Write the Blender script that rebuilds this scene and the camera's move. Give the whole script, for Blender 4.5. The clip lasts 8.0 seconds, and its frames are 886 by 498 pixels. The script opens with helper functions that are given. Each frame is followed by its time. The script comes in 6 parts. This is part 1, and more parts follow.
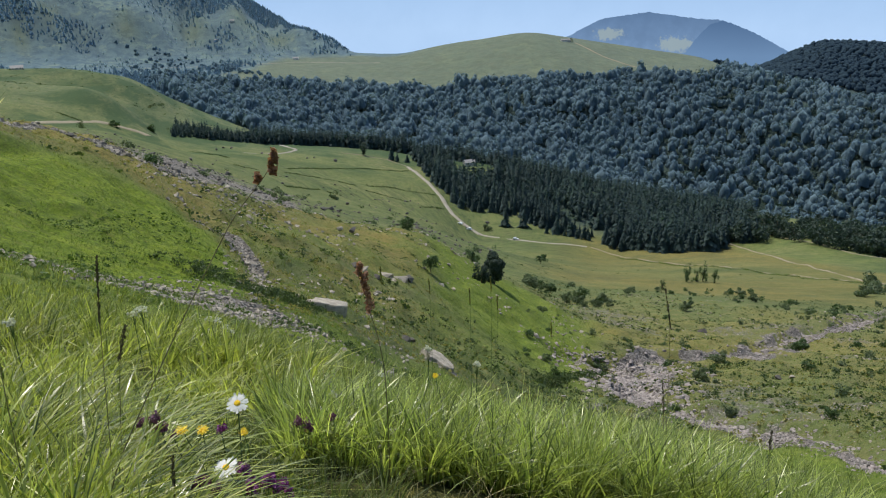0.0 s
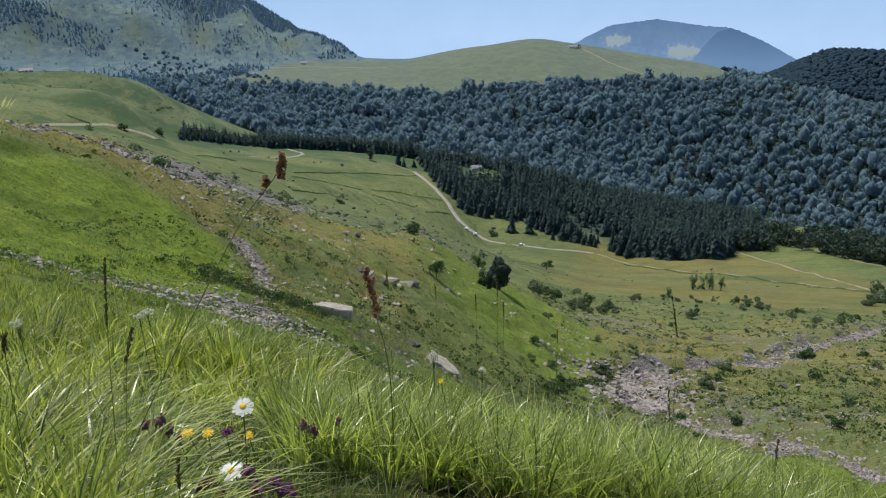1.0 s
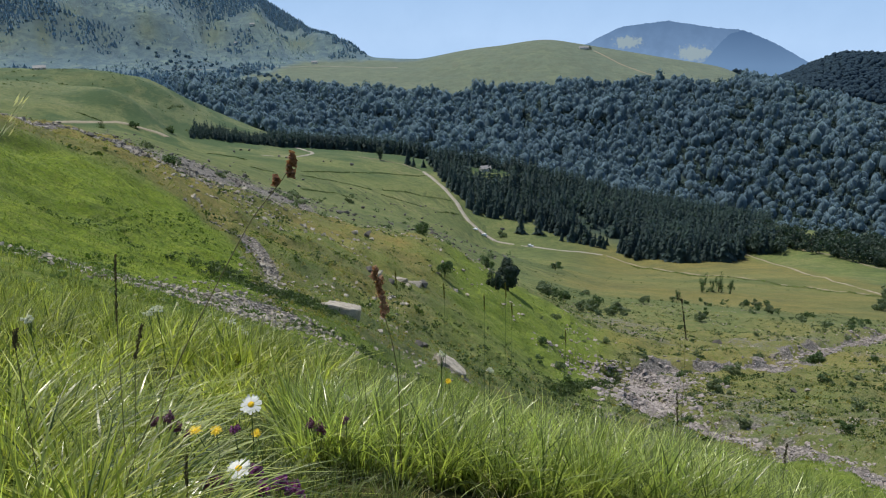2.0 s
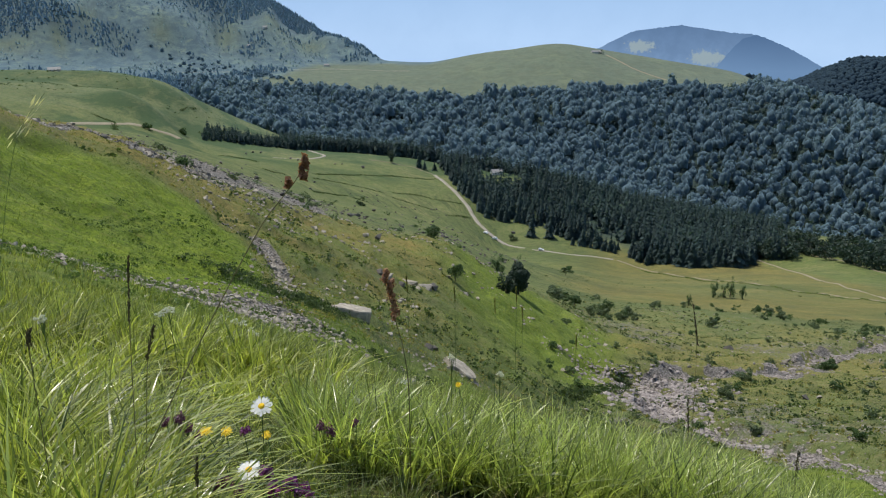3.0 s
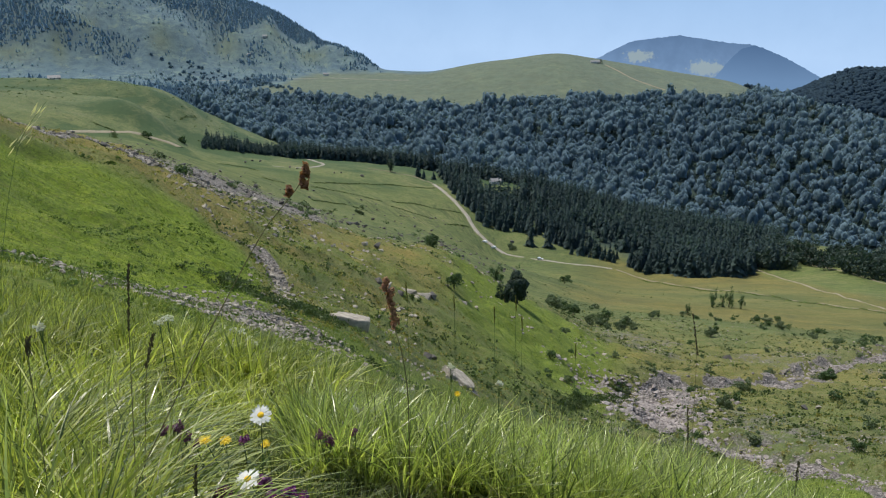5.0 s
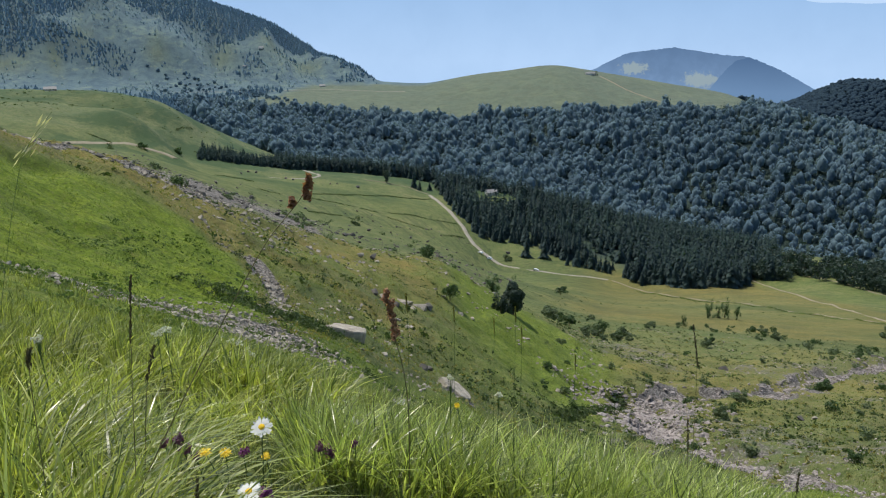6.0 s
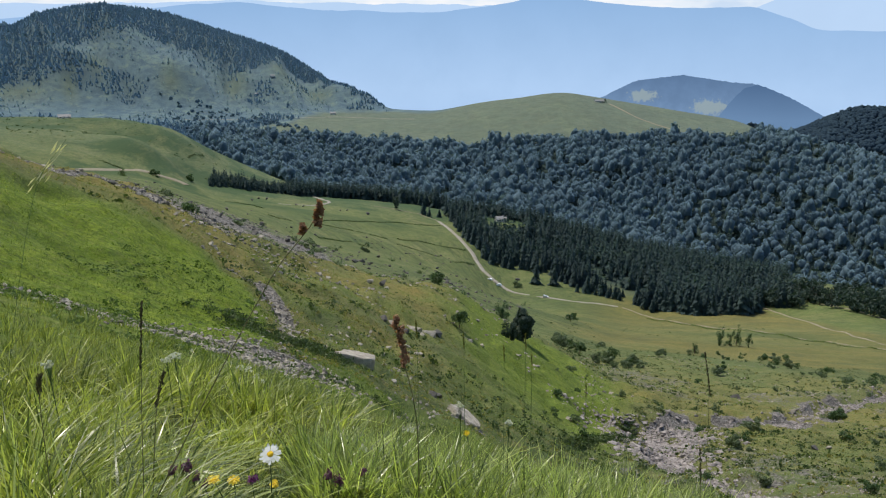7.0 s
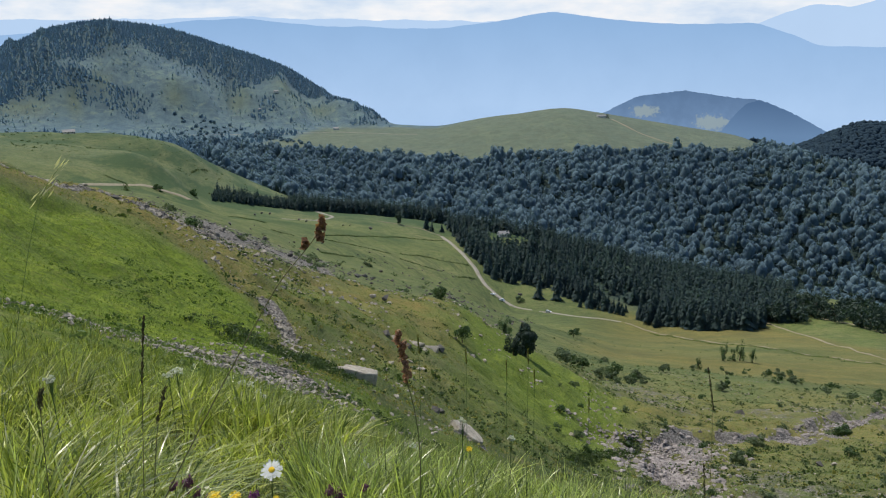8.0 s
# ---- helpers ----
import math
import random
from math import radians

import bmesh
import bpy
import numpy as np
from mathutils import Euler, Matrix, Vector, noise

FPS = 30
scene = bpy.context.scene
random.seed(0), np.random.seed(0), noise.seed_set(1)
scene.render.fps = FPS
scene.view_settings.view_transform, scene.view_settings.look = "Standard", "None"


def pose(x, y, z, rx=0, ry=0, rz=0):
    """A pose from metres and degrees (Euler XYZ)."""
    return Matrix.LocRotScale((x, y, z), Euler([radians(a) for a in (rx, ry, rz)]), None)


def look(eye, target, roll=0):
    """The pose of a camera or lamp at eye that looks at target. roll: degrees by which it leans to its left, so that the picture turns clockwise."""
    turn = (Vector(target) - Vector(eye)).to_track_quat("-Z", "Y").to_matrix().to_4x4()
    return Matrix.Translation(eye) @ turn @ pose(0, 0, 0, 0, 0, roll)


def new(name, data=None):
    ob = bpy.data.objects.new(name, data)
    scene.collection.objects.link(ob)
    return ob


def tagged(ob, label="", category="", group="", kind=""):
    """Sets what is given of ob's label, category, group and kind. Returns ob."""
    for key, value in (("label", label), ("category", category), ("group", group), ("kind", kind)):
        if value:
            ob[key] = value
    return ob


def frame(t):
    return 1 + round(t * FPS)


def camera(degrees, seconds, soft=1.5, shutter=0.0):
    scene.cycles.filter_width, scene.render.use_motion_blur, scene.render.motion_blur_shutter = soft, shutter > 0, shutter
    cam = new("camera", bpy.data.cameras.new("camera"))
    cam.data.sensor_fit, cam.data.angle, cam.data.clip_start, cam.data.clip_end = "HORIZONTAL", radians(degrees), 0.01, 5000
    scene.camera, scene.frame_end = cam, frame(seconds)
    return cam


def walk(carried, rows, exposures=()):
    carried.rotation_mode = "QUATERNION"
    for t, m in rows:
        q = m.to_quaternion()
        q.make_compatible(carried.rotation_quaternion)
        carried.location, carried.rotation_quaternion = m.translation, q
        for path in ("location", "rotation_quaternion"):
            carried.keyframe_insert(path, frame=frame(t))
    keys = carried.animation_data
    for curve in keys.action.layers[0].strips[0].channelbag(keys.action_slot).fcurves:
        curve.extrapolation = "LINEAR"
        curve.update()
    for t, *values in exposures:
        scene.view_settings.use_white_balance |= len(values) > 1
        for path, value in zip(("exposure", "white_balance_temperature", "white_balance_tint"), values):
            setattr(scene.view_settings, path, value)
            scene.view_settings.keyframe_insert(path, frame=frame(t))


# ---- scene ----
cam = camera(58.3, 8.0, soft=1.15)
# seconds, sideways drift, heading, tilt below the level, lean
ROWS = [(0.0, 0.0, 0.016, -20.594, 0.804), (0.5, 0.0, 0.293, -20.497, 0.522), (1.0, -0.002, 0.586, -20.211, 0.485), (1.5, 0.0, 0.896, -20.235, 0.51), (1.7, -0.001, 1.074, -20.226, 0.375),
        (2.8, -0.004, 2.066, -20.004, 0.028), (3.0, -0.004, 2.224, -19.95, 0.054), (3.5, -0.004, 2.577, -19.889, -0.075), (4.0, -0.002, 2.635, -19.856, 0.45), (4.5, -0.001, 2.584, -19.732, 0.579), (4.7, -0.002, 2.538, -19.504, 0.257),
        (5.8, -0.018, 1.679, -18.877, -0.318), (6.0, -0.018, 1.906, -18.511, -0.18), (6.5, -0.018, 2.381, -18.166, -0.081), (7.0, -0.019, 2.584, -16.603, -0.05),
        (7.5, -0.018, 2.675, -16.088, -0.016), (8.0, -0.018, 2.775, -15.531, -0.024)]
walk(cam, [(t, pose(x, 0, 1.1, 90 + tilt, lean, heading)) for t, x, heading, tilt, lean in ROWS],
     [(0.0, 0.05), (1.5, 0.05), (4.5, 0.06), (6.0, 0.05), (6.5, 0.02), (7.0, -0.03), (8.0, -0.08)])

# ---- sky and sun ----
SUN_AZ, SUN_EL = -42, 60
world = bpy.data.worlds.new("sky")
scene.world = world
world.use_nodes = True
wn, wl = world.node_tree.nodes, world.node_tree.links
sky = wn.new("ShaderNodeTexSky")
sky.sky_type, sky.sun_disc = "NISHITA", False
sky.sun_elevation, sky.sun_rotation = radians(SUN_EL), radians(SUN_AZ)
sky.air_density, sky.dust_density, sky.altitude = 1.3, 0.8, 1200
wl.new(sky.outputs[0], wn["Background"].inputs["Color"])
wn["Background"].inputs["Strength"].default_value = 0.145
sun = new("sun", bpy.data.lights.new("sun", "SUN"))
sun.data.energy, sun.data.angle, sun.data.color = 4.35, radians(0.5), (1.0, 0.93, 0.81)
sun.matrix_world = look((math.sin(radians(SUN_AZ)) * math.cos(radians(SUN_EL)), math.cos(radians(SUN_AZ)) * math.cos(radians(SUN_EL)), math.sin(radians(SUN_EL))), (0, 0, 0))


# ---- materials ----
class Mat:
    """A node material with short calls for the nodes used here."""

    def __init__(self, name, rough=0.8, spec=0.3):
        self.m = bpy.data.materials.new(name)
        self.m.use_nodes = True
        self.t = self.m.node_tree
        self.b = self.t.nodes["Principled BSDF"]
        self.b.inputs["Roughness"].default_value = rough
        self.b.inputs["Specular IOR Level"].default_value = spec

    def node(self, kind, **values):
        n = self.t.nodes.new(kind)
        for k, v in values.items():
            n.inputs[k.replace("_", " ")].default_value = v
        return n

    def link(self, a, b):
        self.t.links.new(a, b)

    def noise(self, scale, detail=4.0, coord=None, rough=0.6):
        n = self.node("ShaderNodeTexNoise", Scale=scale, Detail=detail, Roughness=rough)
        self.link(coord or self.position(), n.inputs["Vector"])
        return n.outputs["Fac"]

    def position(self):
        return self.t.nodes.new("ShaderNodeNewGeometry").outputs["Position"]

    def ramp(self, fac, *stops):
        n = self.t.nodes.new("ShaderNodeValToRGB")
        while len(n.color_ramp.elements) < len(stops):
            n.color_ramp.elements.new(0.5)
        for e, (p, c) in zip(n.color_ramp.elements, stops):
            e.position, e.color = p, ((c, c, c, 1) if isinstance(c, (int, float)) else (*c, 1))
        self.link(fac, n.inputs["Fac"])
        return n.outputs["Color"]

    def mix(self, fac, a, b, kind="MIX"):
        n = self.t.nodes.new("ShaderNodeMix")
        n.data_type, n.blend_type = "RGBA", kind
        for v, k in ((fac, 0), (a, 6), (b, 7)):
            if isinstance(v, (int, float)):
                n.inputs[k].default_value = v
            elif isinstance(v, tuple):
                n.inputs[k].default_value = (*v, 1)
            else:
                self.link(v, n.inputs[k])
        return n.outputs[2]

    def attribute(self, name):
        n = self.t.nodes.new("ShaderNodeAttribute")
        n.attribute_name = name
        return n.outputs["Fac"]

    def island(self):
        return self.t.nodes.new("ShaderNodeNewGeometry").outputs["Random Per Island"]

    def each(self):
        return self.t.nodes.new("ShaderNodeObjectInfo").outputs["Random"]

    def colour(self, c):
        if isinstance(c, tuple):
            self.b.inputs["Base Color"].default_value = (*c, 1)
        else:
            self.link(c, self.b.inputs["Base Color"])
        return self

    def bump(self, fac, strength=0.5, distance=0.02):
        n = self.node("ShaderNodeBump", Strength=strength, Distance=distance)
        self.link(fac, n.inputs["Height"])
        self.link(n.outputs[0], self.b.inputs["Normal"])
        return self

    def through_light(self, c, share):
        """Thin leaves: part of the light comes through them."""
        tr = self.t.nodes.new("ShaderNodeBsdfTranslucent")
        if isinstance(c, tuple):
            tr.inputs["Color"].default_value = (*c, 1)
        else:
            self.link(c, tr.inputs["Color"])
        mx = self.node("ShaderNodeMixShader", Fac=share)
        self.link(self.b.outputs[0], mx.inputs[1])
        self.link(tr.outputs[0], mx.inputs[2])
        self.link(mx.outputs[0], self.t.nodes["Material Output"].inputs["Surface"])
        return self


def leaf_material(name, dark, light, share=0.4, rough=0.55, tone_scale=0.0, each=False, glow=1.6, spec=0.35, warm=None, haze_sheen=0.0, crowns=0.0, ruffle=0.0):
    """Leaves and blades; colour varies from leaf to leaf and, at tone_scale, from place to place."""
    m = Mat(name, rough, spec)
    # the blue sheen paints a veil of haze over distant foliage
    m.b.inputs["Sheen Weight"].default_value = haze_sheen
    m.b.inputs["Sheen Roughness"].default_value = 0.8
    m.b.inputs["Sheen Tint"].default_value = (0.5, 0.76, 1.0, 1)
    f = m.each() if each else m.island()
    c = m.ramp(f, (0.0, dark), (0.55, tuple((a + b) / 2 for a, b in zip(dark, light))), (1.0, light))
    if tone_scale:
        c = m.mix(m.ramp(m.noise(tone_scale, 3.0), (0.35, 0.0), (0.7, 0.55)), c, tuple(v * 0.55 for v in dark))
    if crowns:
        c = m.mix(m.ramp(m.noise(crowns, 1.0), (0.4, 0.0), (0.6, 0.25)), c, tuple(v * 0.7 for v in dark))
    if warm:
        c = m.mix(m.ramp(m.noise(2.3, 3.0), (0.48, 0.0), (0.72, 0.5)), c, warm)
    m.colour(c)
    if ruffle:
        m.bump(m.noise(ruffle, 4.0, None, 0.7), 0.5, 0.9 / ruffle)
    if share:
        m.through_light(m.mix(1.0, c, (glow, glow * 1.05, glow * 0.6), "MULTIPLY"), share)
    return m.m


def stone_material(name, dark, light, scale=3.0, lichen=0.2):
    m = Mat(name, 0.9, 0.2)
    c = m.ramp(m.noise(scale, 6.0, None, 0.7), (0.3, dark), (0.72, light))
    c = m.mix(m.ramp(m.island(), (0.0, 0.8), (0.55, 0.0)), c, tuple(v * 0.5 for v in dark))
    c = m.mix(m.ramp(m.noise(scale * 5, 3.0), (0.5, 0.0), (0.75, lichen)), c, tuple(v * 0.45 for v in dark))
    m.colour(m.mix(m.ramp(m.each(), (0, 0.0), (1, 0.35)), c, tuple(v * 0.7 for v in light)))
    m.bump(m.noise(scale * 4, 5.0), 0.6, 0.05)
    return m.m


def plain_material(name, c, rough=0.6, scale=40.0, vary=0.25, metal=0.0, spec=0.3):
    m = Mat(name, rough, spec)
    m.b.inputs["Metallic"].default_value = metal
    m.colour(m.mix(m.ramp(m.noise(scale, 3.0), (0.35, 0.0), (0.7, vary)), c, tuple(v * 0.5 for v in c)))
    return m.m


def ground_material():
    m = Mat("turf", 0.95, 0.1)
    fine = m.noise(9.0, 5.0, None, 0.7)
    mid = m.noise(0.35, 5.0, None, 0.65)
    wide = m.noise(0.035, 5.0, None, 0.62)
    vast = m.noise(0.011, 4.0, None, 0.6)
    grass = m.ramp(wide, (0.3, (0.105, 0.14, 0.05)), (0.5, (0.145, 0.172, 0.06)), (0.7, (0.205, 0.2, 0.088)))
    grass = m.mix(m.ramp(vast, (0.4, 0.0), (0.7, 0.4)), grass, (0.11, 0.15, 0.055))
    grass = m.mix(m.ramp(m.noise(1.6, 5.0, None, 0.7), (0.5, 0.0), (0.68, 0.6)), grass, (0.05, 0.08, 0.025))
    grass = m.mix(m.ramp(m.noise(0.45, 6.0, None, 0.72), (0.47, 0.0), (0.62, 0.7)), grass, (0.20, 0.18, 0.085))
    grass = m.mix(m.ramp(m.noise(0.21, 6.0, None, 0.75), (0.49, 0.0), (0.62, 0.75)), grass, (0.05, 0.08, 0.025))
    grass = m.mix(m.ramp(m.noise(2.2, 5.0, None, 0.75), (0.53, 0.0), (0.68, 0.4)), grass, (0.22, 0.205, 0.08))
    lush = m.ramp(m.noise(0.7, 5.0, None, 0.6), (0.3, (0.12, 0.185, 0.018)), (0.7, (0.215, 0.275, 0.034)))
    lush = m.mix(m.ramp(m.noise(2.6, 4.0, None, 0.7), (0.46, 0.0), (0.62, 0.75)), lush, (0.05, 0.09, 0.014))
    lush = m.mix(m.ramp(m.noise(1.3, 6.0, None, 0.75), (0.54, 0.0), (0.68, 0.6)), lush, (0.26, 0.28, 0.06))
    c = m.mix(m.attribute("lush"), grass, lush)
    dry = m.ramp(mid, (0.3, (0.18, 0.17, 0.05)), (0.7, (0.28, 0.215, 0.075)))
    dry = m.mix(m.ramp(m.noise(1.9, 4.0, None, 0.7), (0.48, 0.0), (0.66, 0.6)), dry, (0.07, 0.09, 0.03))
    c = m.mix(m.attribute("dry"), c, dry)
    hay = m.mix(m.ramp(wide, (0.35, 0.3), (0.65, 0.75)), (0.096, 0.098, 0.038), (0.125, 0.104, 0.043))
    mown = m.ramp(m.noise(0.055, 6.0, None, 0.72), (0.40, 0.1), (0.62, 0.75))
    mown = m.mix(1.0, mown, m.mix(1.0, m.attribute("dry"), m.attribute("fold"), "MULTIPLY"), "MULTIPLY")
    c = m.mix(mown, c, hay)
    c = m.mix(m.ramp(fine, (0.45, 0.0), (0.75, 0.45)), c, (0.06, 0.085, 0.025))
    c = m.mix(m.ramp(m.noise(4.6, 6.0, None, 0.8), (0.52, 0.0), (0.62, 0.6)), c, (0.03, 0.046, 0.014))
    c = m.mix(m.ramp(m.noise(3.7, 6.0, None, 0.82), (0.55, 0.0), (0.65, 0.5)), c, (0.27, 0.265, 0.10))
    # dark contour lines: sheep tracks, with the shade of their steps painted in
    tilt = m.node("ShaderNodeMapping")
    tilt.inputs["Scale"].default_value = (0.012, 0.012, 0.55)
    m.link(m.position(), tilt.inputs["Vector"])
    path = m.ramp(m.noise(1.0, 5.0, tilt.outputs[0], 0.6), (0.40, 0.0), (0.455, 0.85), (0.50, 0.0))
    c = m.mix(m.mix(1.0, path, m.attribute("terrace"), "MULTIPLY"), c, (0.05, 0.07, 0.03))
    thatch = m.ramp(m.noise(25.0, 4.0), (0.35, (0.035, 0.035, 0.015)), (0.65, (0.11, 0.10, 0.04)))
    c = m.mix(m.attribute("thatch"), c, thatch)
    # blue sheen on the far ground paints in the haze before it
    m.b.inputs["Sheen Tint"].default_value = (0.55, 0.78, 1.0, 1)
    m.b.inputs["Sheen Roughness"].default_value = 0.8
    haze_sheen = m.t.nodes.new("ShaderNodeMath")
    haze_sheen.operation = "MULTIPLY"
    m.link(m.attribute("crag_haze"), haze_sheen.inputs[0])
    haze_sheen.inputs[1].default_value = 0.17
    m.link(haze_sheen.outputs[0], m.b.inputs["Sheen Weight"])
    # scrub and rock of the mountainside, made paler and bluer to paint haze
    crag_haze = m.ramp(m.noise(0.012, 6.0, None, 0.68), (0.36, (0.062, 0.10, 0.105)), (0.54, (0.085, 0.125, 0.112)), (0.68, (0.13, 0.178, 0.125)), (0.78, (0.26, 0.26, 0.24)))
    crag_haze = m.mix(m.ramp(m.noise(0.045, 6.0, None, 0.8), (0.46, 0.0), (0.56, 0.85)), crag_haze, (0.028, 0.05, 0.06))
    crag_haze = m.mix(m.ramp(m.noise(0.03, 5.0, None, 0.75), (0.56, 0.0), (0.64, 0.6)), crag_haze, (0.19, 0.23, 0.14))
    c = m.mix(m.attribute("crag_haze"), c, crag_haze)
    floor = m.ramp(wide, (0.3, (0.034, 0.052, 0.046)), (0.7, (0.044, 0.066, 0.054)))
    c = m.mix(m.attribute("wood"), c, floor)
    c = m.mix(m.ramp(m.noise(0.06, 6.0, None, 0.75), (0.5, 0.0), (0.7, 0.4)), c, (0.05, 0.075, 0.045))
    # dark patches paint the shade of folds and hollows into the turf
    fold = m.node("ShaderNodeMapping")
    fold.inputs["Scale"].default_value = (0.006, 0.014, 0.05)
    m.link(m.position(), fold.inputs["Vector"])
    hollow = m.ramp(m.noise(1.0, 5.0, fold.outputs[0], 0.68), (0.44, 0.0), (0.56, 0.85))
    c = m.mix(m.mix(m.attribute("dry"), m.mix(1.0, hollow, m.attribute("fold"), "MULTIPLY"), (0.0, 0.0, 0.0)), c, (0.045, 0.08, 0.032))
    scree = m.ramp(m.noise(5.0, 6.0, None, 0.75), (0.38, (0.045, 0.042, 0.037)), (0.5, (0.135, 0.125, 0.113)), (0.68, (0.40, 0.375, 0.35)))
    edge = m.ramp(m.mix(0.45, m.attribute("gravel"), m.noise(0.55, 6.0, None, 0.75)), (0.46, 0.0), (0.54, 1.0))
    c = m.mix(edge, c, scree)
    m.colour(c)
    m.bump(m.mix(0.5, fine, m.noise(1.1, 5.0, None, 0.7)), 0.9, 0.3)
    return m.m


def road_material():
    m = Mat("gravel_road", 0.95, 0.1)
    c = m.ramp(m.noise(0.7, 6.0, None, 0.7), (0.3, (0.22, 0.2, 0.165)), (0.7, (0.36, 0.335, 0.295)))
    m.colour(m.mix(m.ramp(m.noise(0.09, 3.0), (0.45, 0.0), (0.7, 0.5)), c, (0.22, 0.21, 0.12)))
    m.bump(m.noise(4.0, 4.0), 0.4, 0.05)
    return m.m


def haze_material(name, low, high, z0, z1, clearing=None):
    """Mountains so far off that only lit air shows; it is painted as emission."""
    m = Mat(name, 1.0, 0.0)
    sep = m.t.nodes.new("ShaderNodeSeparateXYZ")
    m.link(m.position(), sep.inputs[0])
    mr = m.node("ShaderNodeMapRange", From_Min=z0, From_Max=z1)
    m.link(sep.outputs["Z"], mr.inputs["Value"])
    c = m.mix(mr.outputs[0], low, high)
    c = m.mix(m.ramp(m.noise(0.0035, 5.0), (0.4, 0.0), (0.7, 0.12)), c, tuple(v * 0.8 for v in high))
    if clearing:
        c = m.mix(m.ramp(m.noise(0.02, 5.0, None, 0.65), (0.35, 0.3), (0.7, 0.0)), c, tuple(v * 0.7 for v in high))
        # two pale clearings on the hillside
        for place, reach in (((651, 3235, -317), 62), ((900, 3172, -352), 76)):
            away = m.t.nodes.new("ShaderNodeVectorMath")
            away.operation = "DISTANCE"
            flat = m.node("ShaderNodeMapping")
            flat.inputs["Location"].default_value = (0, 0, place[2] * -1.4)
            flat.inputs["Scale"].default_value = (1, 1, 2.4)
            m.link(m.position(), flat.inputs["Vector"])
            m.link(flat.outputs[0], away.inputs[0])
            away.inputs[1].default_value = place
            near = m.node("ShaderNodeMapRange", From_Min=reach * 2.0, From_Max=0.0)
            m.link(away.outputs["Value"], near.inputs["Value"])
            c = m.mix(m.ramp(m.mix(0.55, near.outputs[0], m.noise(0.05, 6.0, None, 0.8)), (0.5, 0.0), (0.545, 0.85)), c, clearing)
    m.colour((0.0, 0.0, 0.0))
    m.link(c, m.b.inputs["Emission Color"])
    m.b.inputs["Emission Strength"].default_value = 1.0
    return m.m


def cloud_material():
    """Sunlit fair-weather cloud over the far ranges, white where it is thick."""
    m = Mat("cloud_bank", 1.0, 0.0)
    stretch = m.node("ShaderNodeMapping")
    stretch.inputs["Scale"].default_value = (0.0016, 0.0016, 0.005)
    m.link(m.position(), stretch.inputs["Vector"])
    c = m.ramp(m.noise(1.6, 6.0, stretch.outputs[0], 0.55), (0.34, (0.62, 0.75, 0.93)), (0.52, (0.82, 0.89, 0.98)), (0.68, (0.98, 0.98, 1.0)))
    m.colour((0.0, 0.0, 0.0))
    m.link(c, m.b.inputs["Emission Color"])
    m.b.inputs["Emission Strength"].default_value = 1.0
    return m.m


TURF = ground_material()
ROAD = road_material()
TRACK = plain_material("worn_track", (0.27, 0.235, 0.16), 0.95, 0.4, 0.6)
STONE = stone_material("limestone", (0.165, 0.146, 0.118), (0.49, 0.445, 0.37))
STONE_DARK = stone_material("weathered_stone", (0.06, 0.055, 0.05), (0.21, 0.195, 0.175), 1.2)
STREAM_STONE = stone_material("stream_rubble", (0.15, 0.13, 0.12), (0.475, 0.425, 0.395))
BARK = plain_material("bark", (0.10, 0.075, 0.055), 0.9, 12.0, 0.5)
SPRUCE = leaf_material("spruce_needles", (0.015, 0.033, 0.029), (0.043, 0.077, 0.052), 0.3, 0.7, 0.02, spec=0.2, haze_sheen=0.1)
DARK_LEAVES = leaf_material("dark_broad_leaves", (0.018, 0.037, 0.026), (0.042, 0.069, 0.04), 0.22, 0.65, haze_sheen=0.03)
# far woods and scrub: pale blue haze is painted into leaf colours and sheen
BEECH = leaf_material("hazed_beech_leaves", (0.056, 0.092, 0.108), (0.128, 0.178, 0.184), 0.3, 0.95, 0.006, spec=0.02, haze_sheen=0.4, glow=1.4, crowns=0.085, ruffle=0.3)
FAR_SPRUCE = leaf_material("hazed_spruce_needles", (0.115, 0.162, 0.188), (0.15, 0.20, 0.218), 0.4, 0.9, spec=0.02, haze_sheen=1.0, glow=1.5)
# dark needles tinted blue to paint in the haze before the hill
HILL_SPRUCE = leaf_material("hazed_hill_needles", (0.02, 0.036, 0.052), (0.03, 0.05, 0.064), 0.1, 0.9, spec=0.02, haze_sheen=0.04, ruffle=0.25)
SCRUB = leaf_material("hazed_scrub_leaves", (0.10, 0.148, 0.14), (0.14, 0.195, 0.165), 0.35, 0.9, spec=0.02, haze_sheen=0.6, ruffle=0.3)
SHRUB = leaf_material("shrub_leaves", (0.03, 0.06, 0.02), (0.085, 0.14, 0.045), 0.3, 0.5)
GRASS = leaf_material("meadow_grass", (0.055, 0.09, 0.01), (0.60, 0.63, 0.15), 0.45, 0.4, 1.6, spec=0.45, glow=1.8, warm=(0.38, 0.38, 0.075))
SEDGE = leaf_material("tall_grass", (0.028, 0.056, 0.008), (0.60, 0.67, 0.19), 0.42, 0.33, 1.8, spec=0.7, glow=1.9)
WILLOW = leaf_material("willow_leaves", (0.06, 0.09, 0.045), (0.15, 0.19, 0.10), 0.3, 0.55)
MOOR = leaf_material("moor_grass", (0.12, 0.125, 0.035), (0.29, 0.265, 0.085), 0.35, 0.6)
HERB = leaf_material("herb_leaves", (0.08, 0.12, 0.03), (0.155, 0.21, 0.052), 0.3, 0.5)
BANK_LEAVES = leaf_material("bank_leaves", (0.032, 0.064, 0.012), (0.10, 0.155, 0.03), 0.3, 0.6)
